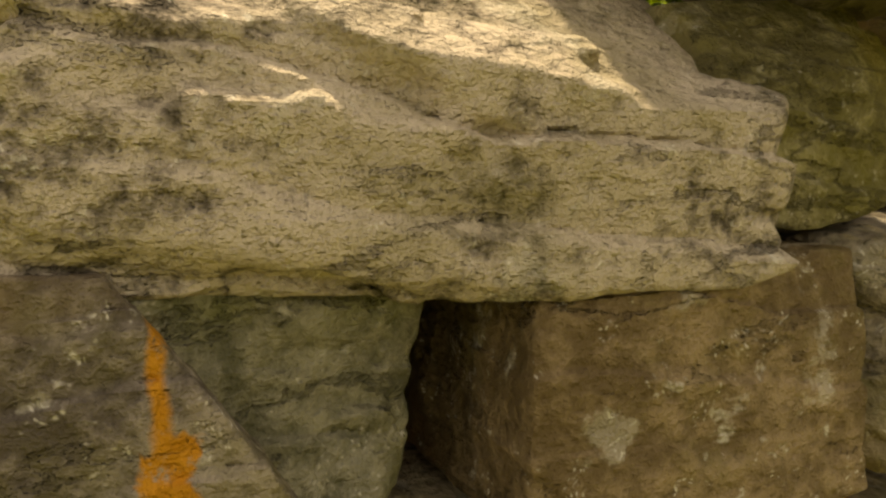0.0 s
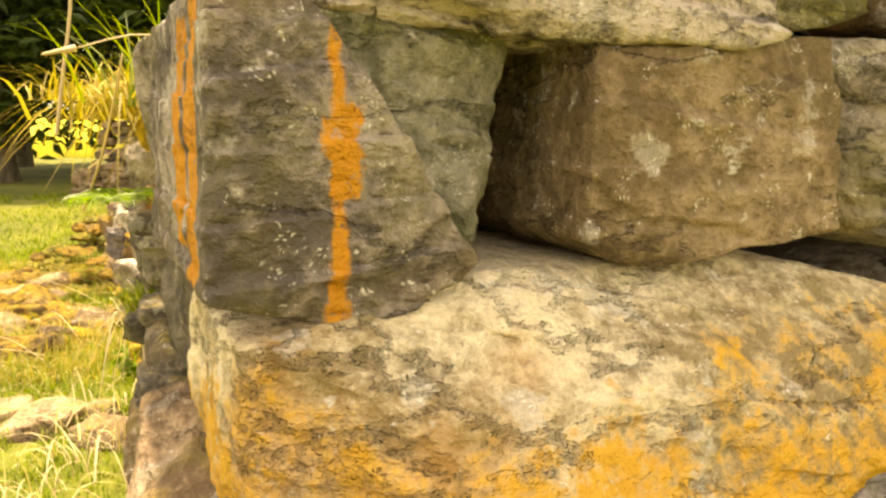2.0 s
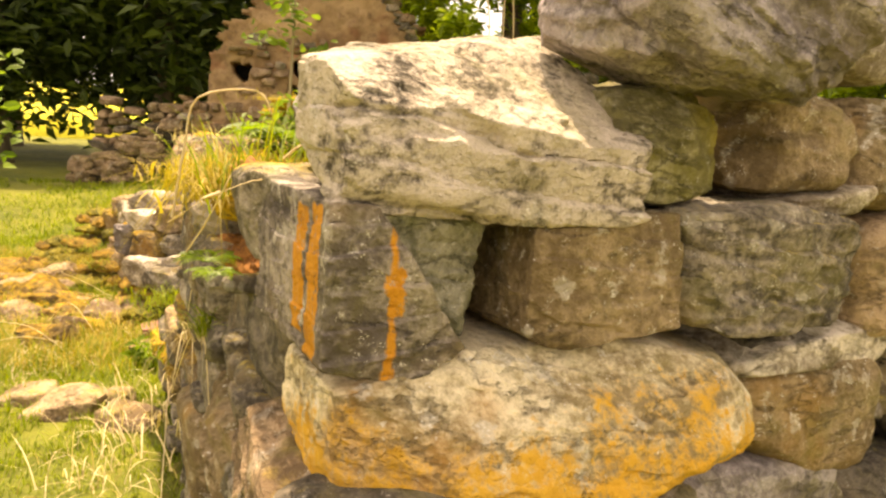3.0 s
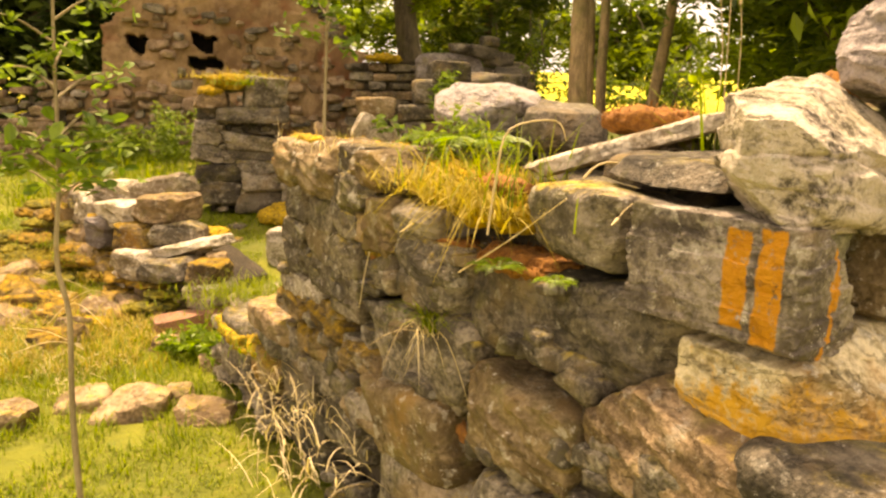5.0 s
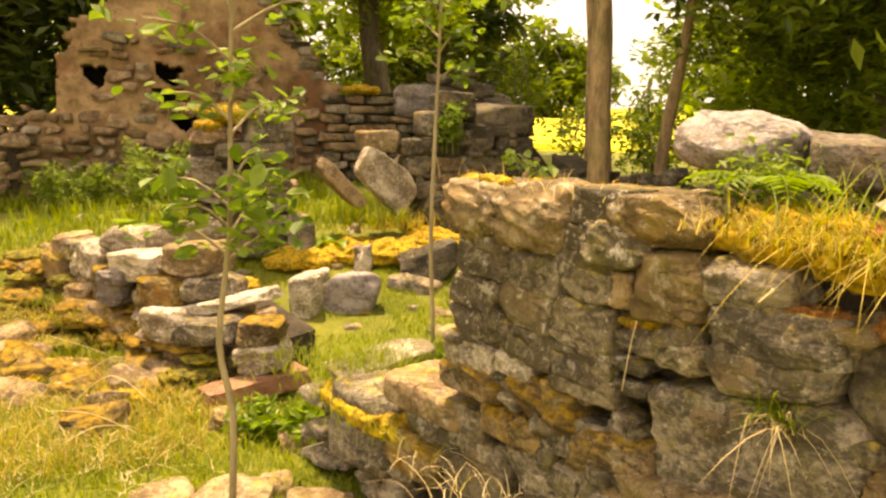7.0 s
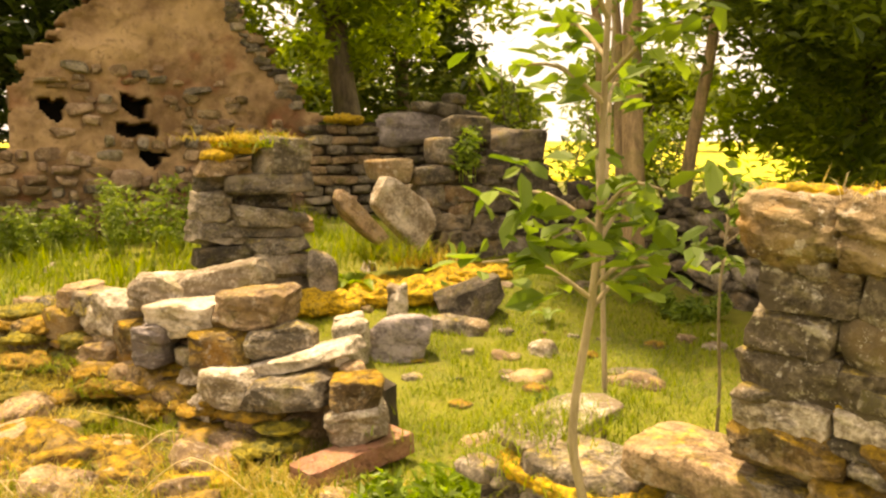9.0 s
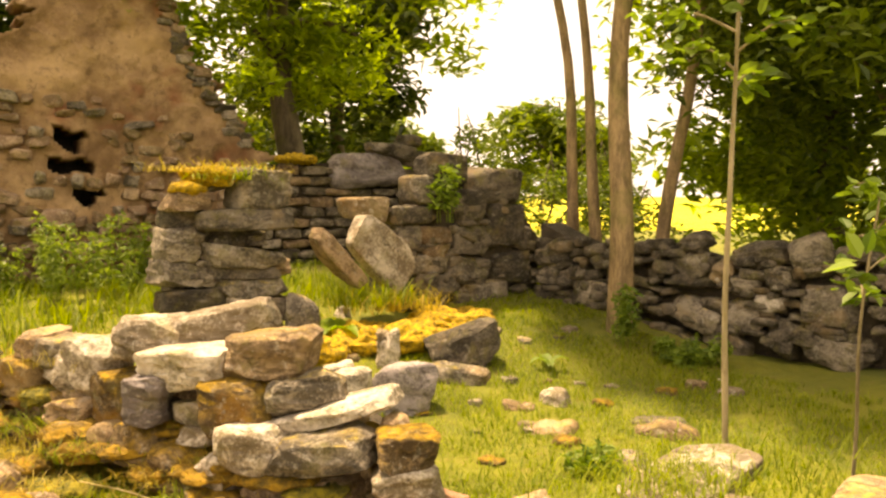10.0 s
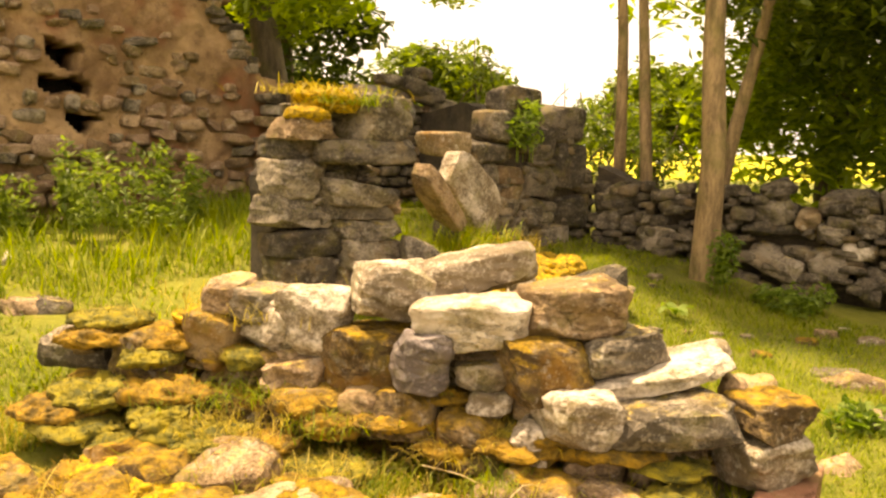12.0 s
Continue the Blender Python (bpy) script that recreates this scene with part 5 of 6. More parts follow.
stone(wall_7, SLATE, 3.055, 5.333, 0.265, 0.442, 0.3, 0.259, -88.0, 11.9, 8.3, n=12, rough=0.10, bed=0.012, chip=6)
fill_stones(wall_7, "packing_stones", DARK, 2.2, 7.9, 3.5, 3.6, 0.25, 1.0, 160, 0.15, 38)
fill_stones(wall_7, "packing_stones", DARK, 2.15, 7.9, 3.45, 3.6, 0.25, 0.95, 160, 0.13, 39)


# ---- stones lying in the grass ----
loose("stone", "dark slab propped aslant in the grass", DARK, 0.442, 6.553, 0.301, 0.507, 0.3, 0.359, -43.0, -30, 0, n=14, rough=0.11, k=6.0, cuts=9, bed=0.01, taper=0.3, group='stones in the grass')
loose("stone", "low grey stone under the propped slab", SLATE, 0.220, 6.323, 0.146, 0.412, 0.25, 0.208, -42.9, 0, 0, n=14, rough=0.11, k=6.0, cuts=9, bed=0.01, taper=0.3, group='stones in the grass')
loose("stone", "small pale stone half sunk in turf", PALE, 0.505, 5.665, 0.099, 0.176, 0.2, 0.165, -50.5, 0, 0, n=14, rough=0.11, k=6.0, cuts=9, bed=0.01, taper=0.3, group='stones in the grass')
loose("stone", "small pale stone half sunk in turf", WARM, 0.231, 5.701, 0.063, 0.198, 0.2, 0.129, -48.1, 0, 0, n=14, rough=0.11, k=6.0, cuts=9, bed=0.01, taper=0.3, group='stones in the grass')
loose("stone", "flat stone half sunk in turf", WARM, 0.146, 5.236, 0.049, 0.248, 0.25, 0.145, -51.8, 0, 0, n=14, rough=0.11, k=6.0, cuts=9, bed=0.01, taper=0.3, group='stones in the grass')
loose("stone", "flat dark stone sunk in turf", DARK, 0.817, 5.053, 0.032, 0.344, 0.25, 0.114, -58.5, 0, 0, n=14, rough=0.11, k=6.0, cuts=9, bed=0.01, taper=0.3, group='stones in the grass')
loose("stone", "flat brown stone sunk in turf", SLATE, 0.099, 4.592, 0.031, 0.299, 0.3, 0.150, -58.7, 0, 0, n=14, rough=0.11, k=6.0, cuts=9, bed=0.01, taper=0.3, group='stones in the grass')
loose("stone", "grey jagged stone in the grass", LAVENDER, -0.382, 6.058, 0.190, 0.401, 0.25, 0.369, -23.2, 0, 0, n=14, rough=0.11, k=6.0, cuts=9, bed=0.01, taper=0.3, group='stones in the grass')
loose("stone", "small pale upright stone in the grass", PALE, -0.139, 6.682, 0.293, 0.148, 0.12, 0.323, -23.0, 0, 0, n=14, rough=0.11, k=6.0, cuts=9, bed=0.01, taper=0.3, group='stones in the grass')
loose("stone", "upright grey stone beside the cross wall", SLATE, -0.545, 7.201, 0.414, 0.249, 0.2, 0.528, -17.9, 0, 0, n=14, rough=0.11, k=6.0, cuts=9, bed=0.01, taper=0.3, group='stones in the grass')
loose("stone", "pale stones at the end of the stub", PALE, -0.745, 6.013, 0.190, 0.228, 0.2, 0.371, -19.8, 0, 0, n=14, rough=0.11, k=6.0, cuts=9, bed=0.01, taper=0.3, group='stones in the grass')
loose("stone", "pale knobbly stone by the stub", PALE, -0.555, 6.617, 0.168, 0.194, 0.18, 0.233, -19.6, 0, 0, n=14, rough=0.11, k=6.0, cuts=9, bed=0.01, taper=0.3, group='stones in the grass')
loose("stone", "flat brown stone in the gap", WARM, -0.669, 4.454, 0.036, 0.203, 0.2, 0.141, -28.6, 0, 0, n=14, rough=0.11, k=6.0, cuts=9, bed=0.01, taper=0.3, group='stones in the grass')
loose("stone", "pale stone on the path edge", WARM, -2.162, 3.111, 0.053, 0.304, 0.25, 0.182, 7.3, 0, 0, n=14, rough=0.11, k=6.0, cuts=9, bed=0.01, taper=0.3, group='stones in the grass')
loose("stone", "flat pinkish stone on the path edge", WARM, -1.856, 3.279, 0.055, 0.271, 0.25, 0.121, 1.8, 0, 0, n=14, rough=0.11, k=6.0, cuts=9, bed=0.01, taper=0.3, group='stones in the grass')
loose("stone", "pale angular stone on the path edge", WARM, -1.631, 3.152, 0.060, 0.341, 0.3, 0.193, -2.0, 0, 0, n=14, rough=0.11, k=6.0, cuts=9, bed=0.01, taper=0.3, group='stones in the grass')
loose("stone", "flat brown stone by the low remnant", WARM, -1.414, 3.215, 0.075, 0.142, 0.2, 0.131, -5.6, 0, 0, n=14, rough=0.11, k=6.0, cuts=9, bed=0.01, taper=0.3, group='stones in the grass')
loose("stone", "pale flat stone by the low remnant", WARM, -1.262, 2.974, 0.084, 0.261, 0.25, 0.103, -8.8, 0, 0, n=14, rough=0.11, k=6.0, cuts=9, bed=0.01, taper=0.3, group='stones in the grass')
loose("stone", "flat brown slab in the gap", WARM, -1.223, 3.703, 0.076, 0.176, 0.25, 0.166, -7.7, 0, 0, n=14, rough=0.11, k=6.0, cuts=9, bed=0.01, taper=0.3, group='stones in the grass')
loose("stone", "small stone beneath the lintel", WARM, -1.513, 4.045, 0.068, 0.193, 0.2, 0.112, -3.2, 0, 0, n=14, rough=0.11, k=6.0, cuts=9, bed=0.01, taper=0.3, group='stones in the grass')
loose("stone", "pale stone by the cross wall", PALE, 0.082, 7.851, 0.391, 0.135, 0.15, 0.202, -41.3, 0, 0, n=14, rough=0.11, k=6.0, cuts=9, bed=0.01, taper=0.3, group='stones in the grass')
loose("stone", "grey stone below the gable", SLATE, -2.479, 8.200, 0.236, 0.209, 0.25, 0.175, -16.9, 0, 0, n=14, rough=0.11, k=6.0, cuts=9, bed=0.01, taper=0.3, group='stones in the grass')
loose("stone", "pale stone below the gable", PALE, -2.468, 9.197, 0.383, 0.082, 0.2, 0.141, -14.3, 0, 0, n=14, rough=0.11, k=6.0, cuts=9, bed=0.01, taper=0.3, group='stones in the grass')
loose("stone", "stone below the gable", WARM, -2.608, 8.243, 0.239, 0.255, 0.25, 0.157, -7.1, 0, 0, n=14, rough=0.11, k=6.0, cuts=9, bed=0.01, taper=0.3, group='stones in the grass')
loose("stone", "grey stone in the grass", SLATE, 0.644, 7.140, 0.281, 0.244, 0.25, 0.233, -40.6, 0, 0, n=14, rough=0.11, k=6.0, cuts=9, bed=0.01, taper=0.3, group='stones in the grass')
loose("stone", "brown stone in the grass", WARM, 0.710, 4.913, 0.023, 0.412, 0.25, 0.174, -39.9, 0, 0, n=14, rough=0.11, k=6.0, cuts=9, bed=0.01, taper=0.3, group='stones in the grass')
loose("stone", "grey stone by the pile's far side", SLATE, -0.112, 6.719, 0.293, 0.145, 0.15, 0.298, -37.3, 0, 0, n=14, rough=0.11, k=6.0, cuts=9, bed=0.01, taper=0.3, group='stones in the grass')

rngs = random.Random(21)
for i in range(46):                    # mossy tumble in front of the stub
    s = rngs.random()
    x, y = -2.75 + 1.25 * s - rngs.random() * 0.75, 6.3 - 1.7 * s - rngs.random() * 0.55
    wv = rngs.uniform(0.12, 0.34)
    hv = wv * rngs.uniform(0.45, 0.8)
    loose("stone", "mossy tumbled stone at the foot of the stub", rngs.choice((MOSSY, MOSSY, MOSSY, WARM)), x, y, ground_z(x, y) + hv * 0.06, wv, wv * 0.9, hv, rngs.uniform(0, 180), rngs.uniform(-15, 15), rngs.uniform(-15, 15), n=12, rough=0.17, bed=0.014, cuts=9, k=7.0, group="tumbled wall stones")
for i in range(40):                    # scattered small stones
    x, y = rngs.uniform(-2.0, 1.9), rngs.uniform(5.0, 7.4)
    wv = rngs.uniform(0.06, 0.17)
    loose("stone", "small stone half hidden in the grass", rngs.choice((WARM, SLATE, MOSSY, PALE)), x, y, ground_z(x, y) - wv * 0.05, wv, wv * 0.8, wv * 0.55, rngs.uniform(0, 180), n=5, rough=0.12, group="stones in the grass")


# ---- the gable at the back, with its holes ----
def gable_mesh():
    """An upright broken gable: an outline filled by a fine grid, its cells outside the outline or in the holes left out."""
    y0, thick, step = 11.15, 0.55, 0.03
    left = lambda z: np.interp(z, [0, 1.6, 2.05, 2.5, 3.1, 4.2, 5.2], [-4.4, -3.0, -2.8, -2.52, -1.95, -1.35, -0.95])
    right = lambda z: np.interp(z, [0, 1.85, 2.05, 3.0, 4.2, 5.2], [1.0, 0.75, 0.50, -0.22, -0.75, -0.95])
    holes = ((-1.48, 1.95, 0.25, 0.20), (-1.46, 1.68, 0.38, 0.12), (-1.29, 1.37, 0.25, 0.15), (-2.32, 1.93, 0.21, 0.18))
    xs, zs = np.arange(-6.6, 1.1, step), np.arange(0.0, 5.2, step)
    pts, idx, cells = [], {}, set()

    def vert(i, j, back):
        key = (i, j, back)
        if key not in idx:
            idx[key] = len(pts)
            pts.append((xs[0] + i * step, y0 + (thick if back else 0.0), j * step))
        return idx[key]

    for i in range(len(xs)):
        for j in range(len(zs)):
            x, z = xs[0] + (i + 0.5) * step, (j + 0.5) * step
            rag = 0.12 * math.sin(z * 9.0) * math.sin(z * 23.0) + 0.05 * math.sin(z * 41)
            if x < -2.75 and z > 1.55 + 0.15 * math.sin(x * 3.0) + 0.06 * math.sin(x * 11):
                continue
            if not (left(z) + rag < x < right(z) + rag):
                continue
            if any(((x - hx) / hw) ** 2 + ((z - hz) / hh) ** 2 < 0.5 + 0.25 * math.sin(x * 21 + z * 17) for hx, hz, hw, hh in holes):
                continue
            cells.add((i, j))
    faces = []
    for i, j in cells:
        faces.append((vert(i, j, 0), vert(i + 1, j, 0), vert(i + 1, j + 1, 0), vert(i, j + 1, 0)))
        faces.append((vert(i, j + 1, 1), vert(i + 1, j + 1, 1), vert(i + 1, j, 1), vert(i, j, 1)))
        for di, dj, a, b in ((-1, 0, (0, 0), (0, 1)), (1, 0, (1, 1), (1, 0)), (0, -1, (1, 0), (0, 0)), (0, 1, (0, 1), (1, 1))):
            if (i + di, j + dj) not in cells:
                faces.append((vert(i + a[0], j + a[1], 0), vert(i + b[0], j + b[1], 0), vert(i + b[0], j + b[1], 1), vert(i + a[0], j + a[1], 1)))
    v = np.array(pts)
    v += np.stack([0.10 * fbm(v * 4, 11), 0.16 * fbm(v * 3.5, 12), 0.10 * fbm(v * 4, 13)], 1)
    return mesh_of("wall_8", v, faces, PLASTER)


wall_8 = holder("wall_8", gable_mesh(), "tall broken gable of rubble with crumbling brown render", "wall")
# Added backing sheet: the darkness of the holes is put into its colour.
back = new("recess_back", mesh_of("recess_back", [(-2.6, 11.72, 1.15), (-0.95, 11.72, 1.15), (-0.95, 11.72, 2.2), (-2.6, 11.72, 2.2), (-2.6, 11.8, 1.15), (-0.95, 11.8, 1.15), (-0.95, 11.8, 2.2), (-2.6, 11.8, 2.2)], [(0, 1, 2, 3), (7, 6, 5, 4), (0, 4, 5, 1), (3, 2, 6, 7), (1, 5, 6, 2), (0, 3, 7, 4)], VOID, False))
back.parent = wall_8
back["label"] = "near-black backing added for the shade in the holes"

rngw = random.Random(8)
z = 0.45
while z < 2.35:                       # courses of rubble showing through the lower gable
    h = rngw.uniform(0.08, 0.16)
    x = -4.4 + rngw.random() * 0.2
    while x < 0.55:
        w = rngw.uniform(0.11, 0.34)
        hole = any(abs(x + w / 2 - hx) < hw and abs(z + h / 2 - hz) < hh for hx, hz, hw, hh in ((-1.48, 1.95, 0.27, 0.2), (-1.46, 1.69, 0.40, 0.13), (-1.30, 1.38, 0.28, 0.15), (-2.32, 1.93, 0.25, 0.2), (-1.61, 1.13, 0.22, 0.14)))
        if not hole and rngw.random() < 0.95 and (z < 1.15 or rngw.random() < 2.2 - 0.62 * z - 0.6 * max(0.0, x + 1.2)) and not (x < -2.5 and z > 1.4):
            stone(wall_8, rngw.choice((RUBBLE, RUBBLE, RUBBLE, WARM, OCHRE, SLATE)), x + w / 2, (11.17 if z < 1.2 else 11.22) + rngw.uniform(-0.04, 0.04), z + h / 2 + rngw.uniform(-0.04, 0.04), w * rngw.uniform(0.75, 1.02), 0.3, h * rngw.uniform(0.75, 1.02), 0, rngw.uniform(-12, 12), n=5, rough=0.14, k=5.0, cuts=7)
        x += w + 0.01
    z += h
stone(wall_8, RUBBLE, -1.60, 11.10, 1.13, 0.34, 0.3, 0.23, 0, 4, n=14, k=3.0, cuts=2, rough=0.05, label="rounded pale pink stone")
for i in range(46):                    # ragged stones up the gable's broken edge
    z = 2.0 + i * 0.065
    if z < 4.7:
        x = float(np.interp(z, [2.05, 3.0, 4.2, 5.2], [0.48, -0.22, -0.75, -0.95]))
        stone(wall_8, rngw.choice((DARK, SLATE, WARM)), x + rngw.uniform(-0.14, 0.0), 11.34, z, rngw.uniform(0.14, 0.3), 0.5, rngw.uniform(0.07, 0.14), 0, rngw.uniform(-10, 25), n=5)

TOPS_K = ((0, 1.75), (0.4, 1.8), (0.7, 1.7), (1, 1.5))
wall_9 = core_wall("wall_9", 0.6, 10.9, 3.1, 10.9, 0.5, TOPS_K, CORE, "low back wall running on from the gable", 0.0, 0.07)
for i in range(8):
    for j in range(11):
        stone(wall_9, rngw.choice((SLATE, WARM, DARK, SLATE)), 0.55 + 0.32 * i + 0.1 * (j % 2), 10.98, 0.45 + 0.125 * j, rngw.uniform(0.24, 0.36), 0.25, rngw.uniform(0.09, 0.13), 0, rngw.uniform(-4, 4), n=4, rough=0.08)
stone(wall_9, LAVENDER, 1.90, 10.92, 1.72, 0.95, 0.40, 0.42, 0, -3, n=20, rough=0.06, bed=0.012, chip=6)
for x, z, w, h in ((2.35, 1.95, 0.42, 0.20), (2.62, 1.86, 0.40, 0.22), (2.47, 2.10, 0.24, 0.16), (2.05, 1.99, 0.34, 0.14), (2.88, 1.72, 0.36, 0.24)):
    stone(wall_9, rngw.choice((SLATE, DARK, WARM)), x, 10.85, z, w, 0.34, h, 0, rngw.uniform(-8, 8), n=12, rough=0.08, bed=0.01, chip=5)
wall_10 = core_wall("wall_10", 2.2, 8.2, 3.1, 11.2, 0.5, ((0, 1.5), (0.5, 1.75), (1, 1.6)), CORE, "rubble wall closing the far room", 0.0, 0.08)
fill_stones(wall_10, "packing_stones", DARK, 2.2, 8.2, 3.1, 11.2, 0.3, 1.6, 90, 0.18, 41)

# a far-left run of collapsed wall with a slot of daylight
wall_11 = core_wall("wall_11", -4.5, 10.75, -3.2, 10.9, 0.5, ((0, 0.45), (0.5, 0.9), (1, 1.25)), CORE, "collapsed wall running off from the gable", 0.0, 0.08)
fill_stones(wall_11, "packing_stones", WARM, -4.5, 10.75, -3.2, 10.9, 0.2, 1.25, 60, 0.22, 42, tops=((0, 0.5), (1, 1.25)))

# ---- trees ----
# Its unseen high crown is widened and thickened to shade the side wall.
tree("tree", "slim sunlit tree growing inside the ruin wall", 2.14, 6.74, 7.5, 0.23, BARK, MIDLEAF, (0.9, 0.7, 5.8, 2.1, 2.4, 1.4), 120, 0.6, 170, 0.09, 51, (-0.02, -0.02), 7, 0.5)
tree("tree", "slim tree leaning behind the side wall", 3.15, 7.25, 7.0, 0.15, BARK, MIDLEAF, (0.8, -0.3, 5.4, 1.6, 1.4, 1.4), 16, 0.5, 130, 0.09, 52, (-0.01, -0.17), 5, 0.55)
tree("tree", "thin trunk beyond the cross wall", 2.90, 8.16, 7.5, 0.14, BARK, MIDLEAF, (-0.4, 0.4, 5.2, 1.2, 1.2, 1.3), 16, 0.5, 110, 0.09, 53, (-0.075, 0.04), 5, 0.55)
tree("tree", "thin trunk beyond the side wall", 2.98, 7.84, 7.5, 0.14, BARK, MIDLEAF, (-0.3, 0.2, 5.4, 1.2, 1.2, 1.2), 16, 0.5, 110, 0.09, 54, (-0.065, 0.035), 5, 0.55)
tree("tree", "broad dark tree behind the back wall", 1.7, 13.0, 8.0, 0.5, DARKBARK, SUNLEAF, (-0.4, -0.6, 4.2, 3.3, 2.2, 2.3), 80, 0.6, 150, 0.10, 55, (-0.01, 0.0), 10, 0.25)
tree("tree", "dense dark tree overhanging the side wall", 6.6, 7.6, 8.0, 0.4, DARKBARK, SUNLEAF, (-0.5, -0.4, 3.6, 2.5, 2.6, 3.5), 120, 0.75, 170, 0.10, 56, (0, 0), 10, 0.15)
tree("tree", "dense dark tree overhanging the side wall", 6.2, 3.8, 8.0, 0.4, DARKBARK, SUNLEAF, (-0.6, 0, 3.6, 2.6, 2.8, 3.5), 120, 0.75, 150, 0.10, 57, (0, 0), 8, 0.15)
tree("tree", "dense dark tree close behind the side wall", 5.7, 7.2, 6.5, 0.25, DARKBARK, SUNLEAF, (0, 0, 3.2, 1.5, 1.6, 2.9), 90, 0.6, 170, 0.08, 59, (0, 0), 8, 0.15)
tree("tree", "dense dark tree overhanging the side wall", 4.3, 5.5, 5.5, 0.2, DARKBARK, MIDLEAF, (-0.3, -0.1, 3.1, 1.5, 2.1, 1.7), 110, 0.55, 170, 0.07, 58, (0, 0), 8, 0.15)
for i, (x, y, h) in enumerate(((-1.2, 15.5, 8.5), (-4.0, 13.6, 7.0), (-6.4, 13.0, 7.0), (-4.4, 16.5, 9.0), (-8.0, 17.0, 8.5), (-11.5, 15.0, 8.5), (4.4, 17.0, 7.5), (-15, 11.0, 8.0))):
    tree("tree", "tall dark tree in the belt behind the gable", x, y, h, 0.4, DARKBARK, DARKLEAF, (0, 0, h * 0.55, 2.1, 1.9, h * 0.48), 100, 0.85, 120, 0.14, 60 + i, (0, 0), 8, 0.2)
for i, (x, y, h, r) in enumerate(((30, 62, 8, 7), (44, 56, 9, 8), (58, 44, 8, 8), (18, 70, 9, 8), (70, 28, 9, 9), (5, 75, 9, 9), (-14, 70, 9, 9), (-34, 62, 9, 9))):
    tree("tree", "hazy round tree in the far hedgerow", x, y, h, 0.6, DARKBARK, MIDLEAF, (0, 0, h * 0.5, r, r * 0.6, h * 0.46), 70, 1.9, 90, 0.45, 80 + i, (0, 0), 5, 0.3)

for i, (x, y, h) in enumerate(((3.3, 9.1, 1.3), (4.4, 9.4, 1.5), (3.9, 8.3, 1.1), (5.2, 10.2, 1.5), (2.9, 10.3, 1.9), (6.0, 11.5, 1.7))):
    tree("shrub", "scrubby green bush beyond the ruin wall", x, y, h, 0.05, DARKBARK, MIDLEAF, (0, 0, h * 0.55, 0.5, 0.5, h * 0.4), 12, 0.28, 60, 0.05, 200 + i, (0.05, 0), 5, 0.2)


def sapling(label, x, y, path, girth, twigs, leaf_size, per, seed, leaf=None, spread=0.22, z0=None):
    rng = random.Random(seed)
    t = holder("sapling", None, label, "sapling", "")
    t.location = (x, y, ground_z(x, y) if z0 is None else z0)
    tube("stem", PALEBARK, path, girth / 2, girth * 0.2, t, 7, 0.08, seed)
    top = Vector(path[-1])
    tips, rads = [tuple(top)], [spread * 0.6]
    for s, az, ln in twigs:
        k = s * (len(path) - 1)
        i = min(int(k), len(path) - 2)
        a = Vector(path[i]).lerp(Vector(path[i + 1]), k - i)
        e = a + Vector((math.cos(az) * ln, math.sin(az) * ln, ln * 0.35))
        tube("twig", PALEBARK, [a, a.lerp(e, 0.5) + Vector((0, 0, 0.03)), e], girth * 0.22, 0.002, t, 5, 0.05, seed)
        tips += [tuple(a.lerp(e, 0.6)), tuple(e)]
        rads += [spread * 0.7, spread]
    leaf_cloud("foliage", leaf or LEAF, tips, rads, per, leaf_size, seed, t, 0.45, "", True)
    return t


def ring_twigs(n, lo_, hi_, ln, seed):
    r = random.Random(seed)
    return [(lo_ + (hi_ - lo_) * i / max(1, n - 1), i * 2.4 + r.random(), ln * r.uniform(0.6, 1.2)) for i in range(n)]


sapling("crooked leafy sapling by the doorway gap", -1.68, 2.17, [(0.0, 0.0, -0.05), (-0.01, 0.0, 0.40), (0.0, 0.01, 0.75), (-0.03, 0.02, 0.95), (0.0, 0.0, 1.25), (0.01, 0.0, 1.6), (0.03, 0.0, 2.25)], 0.024,
        ring_twigs(9, 0.62, 0.72, 0.20, 3) + ring_twigs(13, 0.78, 0.99, 0.22, 6), 0.028, 11, 91, None, 0.10)
sapling("thin pale-stemmed sapling in the grass of the ruin", -0.66, 3.46, [(0, 0, -0.05), (0.0, 0, 0.5), (-0.02, 0.0, 1.0), (0.0, 0.0, 1.75), (0.02, 0.0, 2.6)], 0.026, ring_twigs(16, 0.72, 1.0, 0.26, 4), 0.030, 12, 92, None, 0.12)
sapling("slight young sapling beside the wall end", -0.35, 3.24, [(0, 0, -0.05), (0.02, -0.03, 0.5), (-0.03, -0.06, 0.95), (-0.02, -0.1, 1.35)], 0.016, ring_twigs(7, 0.72, 1.0, 0.12, 5), 0.032, 7, 93, None, 0.09)

# ---- grass ----
rg = np.random.default_rng(77)


def scatter(n, x0, x1, y0, y1, keep):
    x, y = rg.uniform(x0, x1, n), rg.uniform(y0, y1, n)
    k = keep(x, y)
    x, y = x[k], y[k]
    return np.stack([x, y, np.array([ground_z(a, b) for a, b in zip(x, y)]) - 0.01], 1)


def patchy(x, y, share):
    return vnoise(np.stack([x * 1.3, y * 1.3, 0 * x], 1), 3) * 0.6 + vnoise(np.stack([x * 5, y * 5, 0 * x], 1), 4) * 0.4 > 1 - share


blades("grass", GRASS, scatter(110000, -5.5, 2.3, 2.2, 7.6, lambda x, y: patchy(x, y, 0.68)), 0.075, 0.0032, 0.7, 1, 2, 0.7, "stuff", "short bright grass on the ruin's floor")
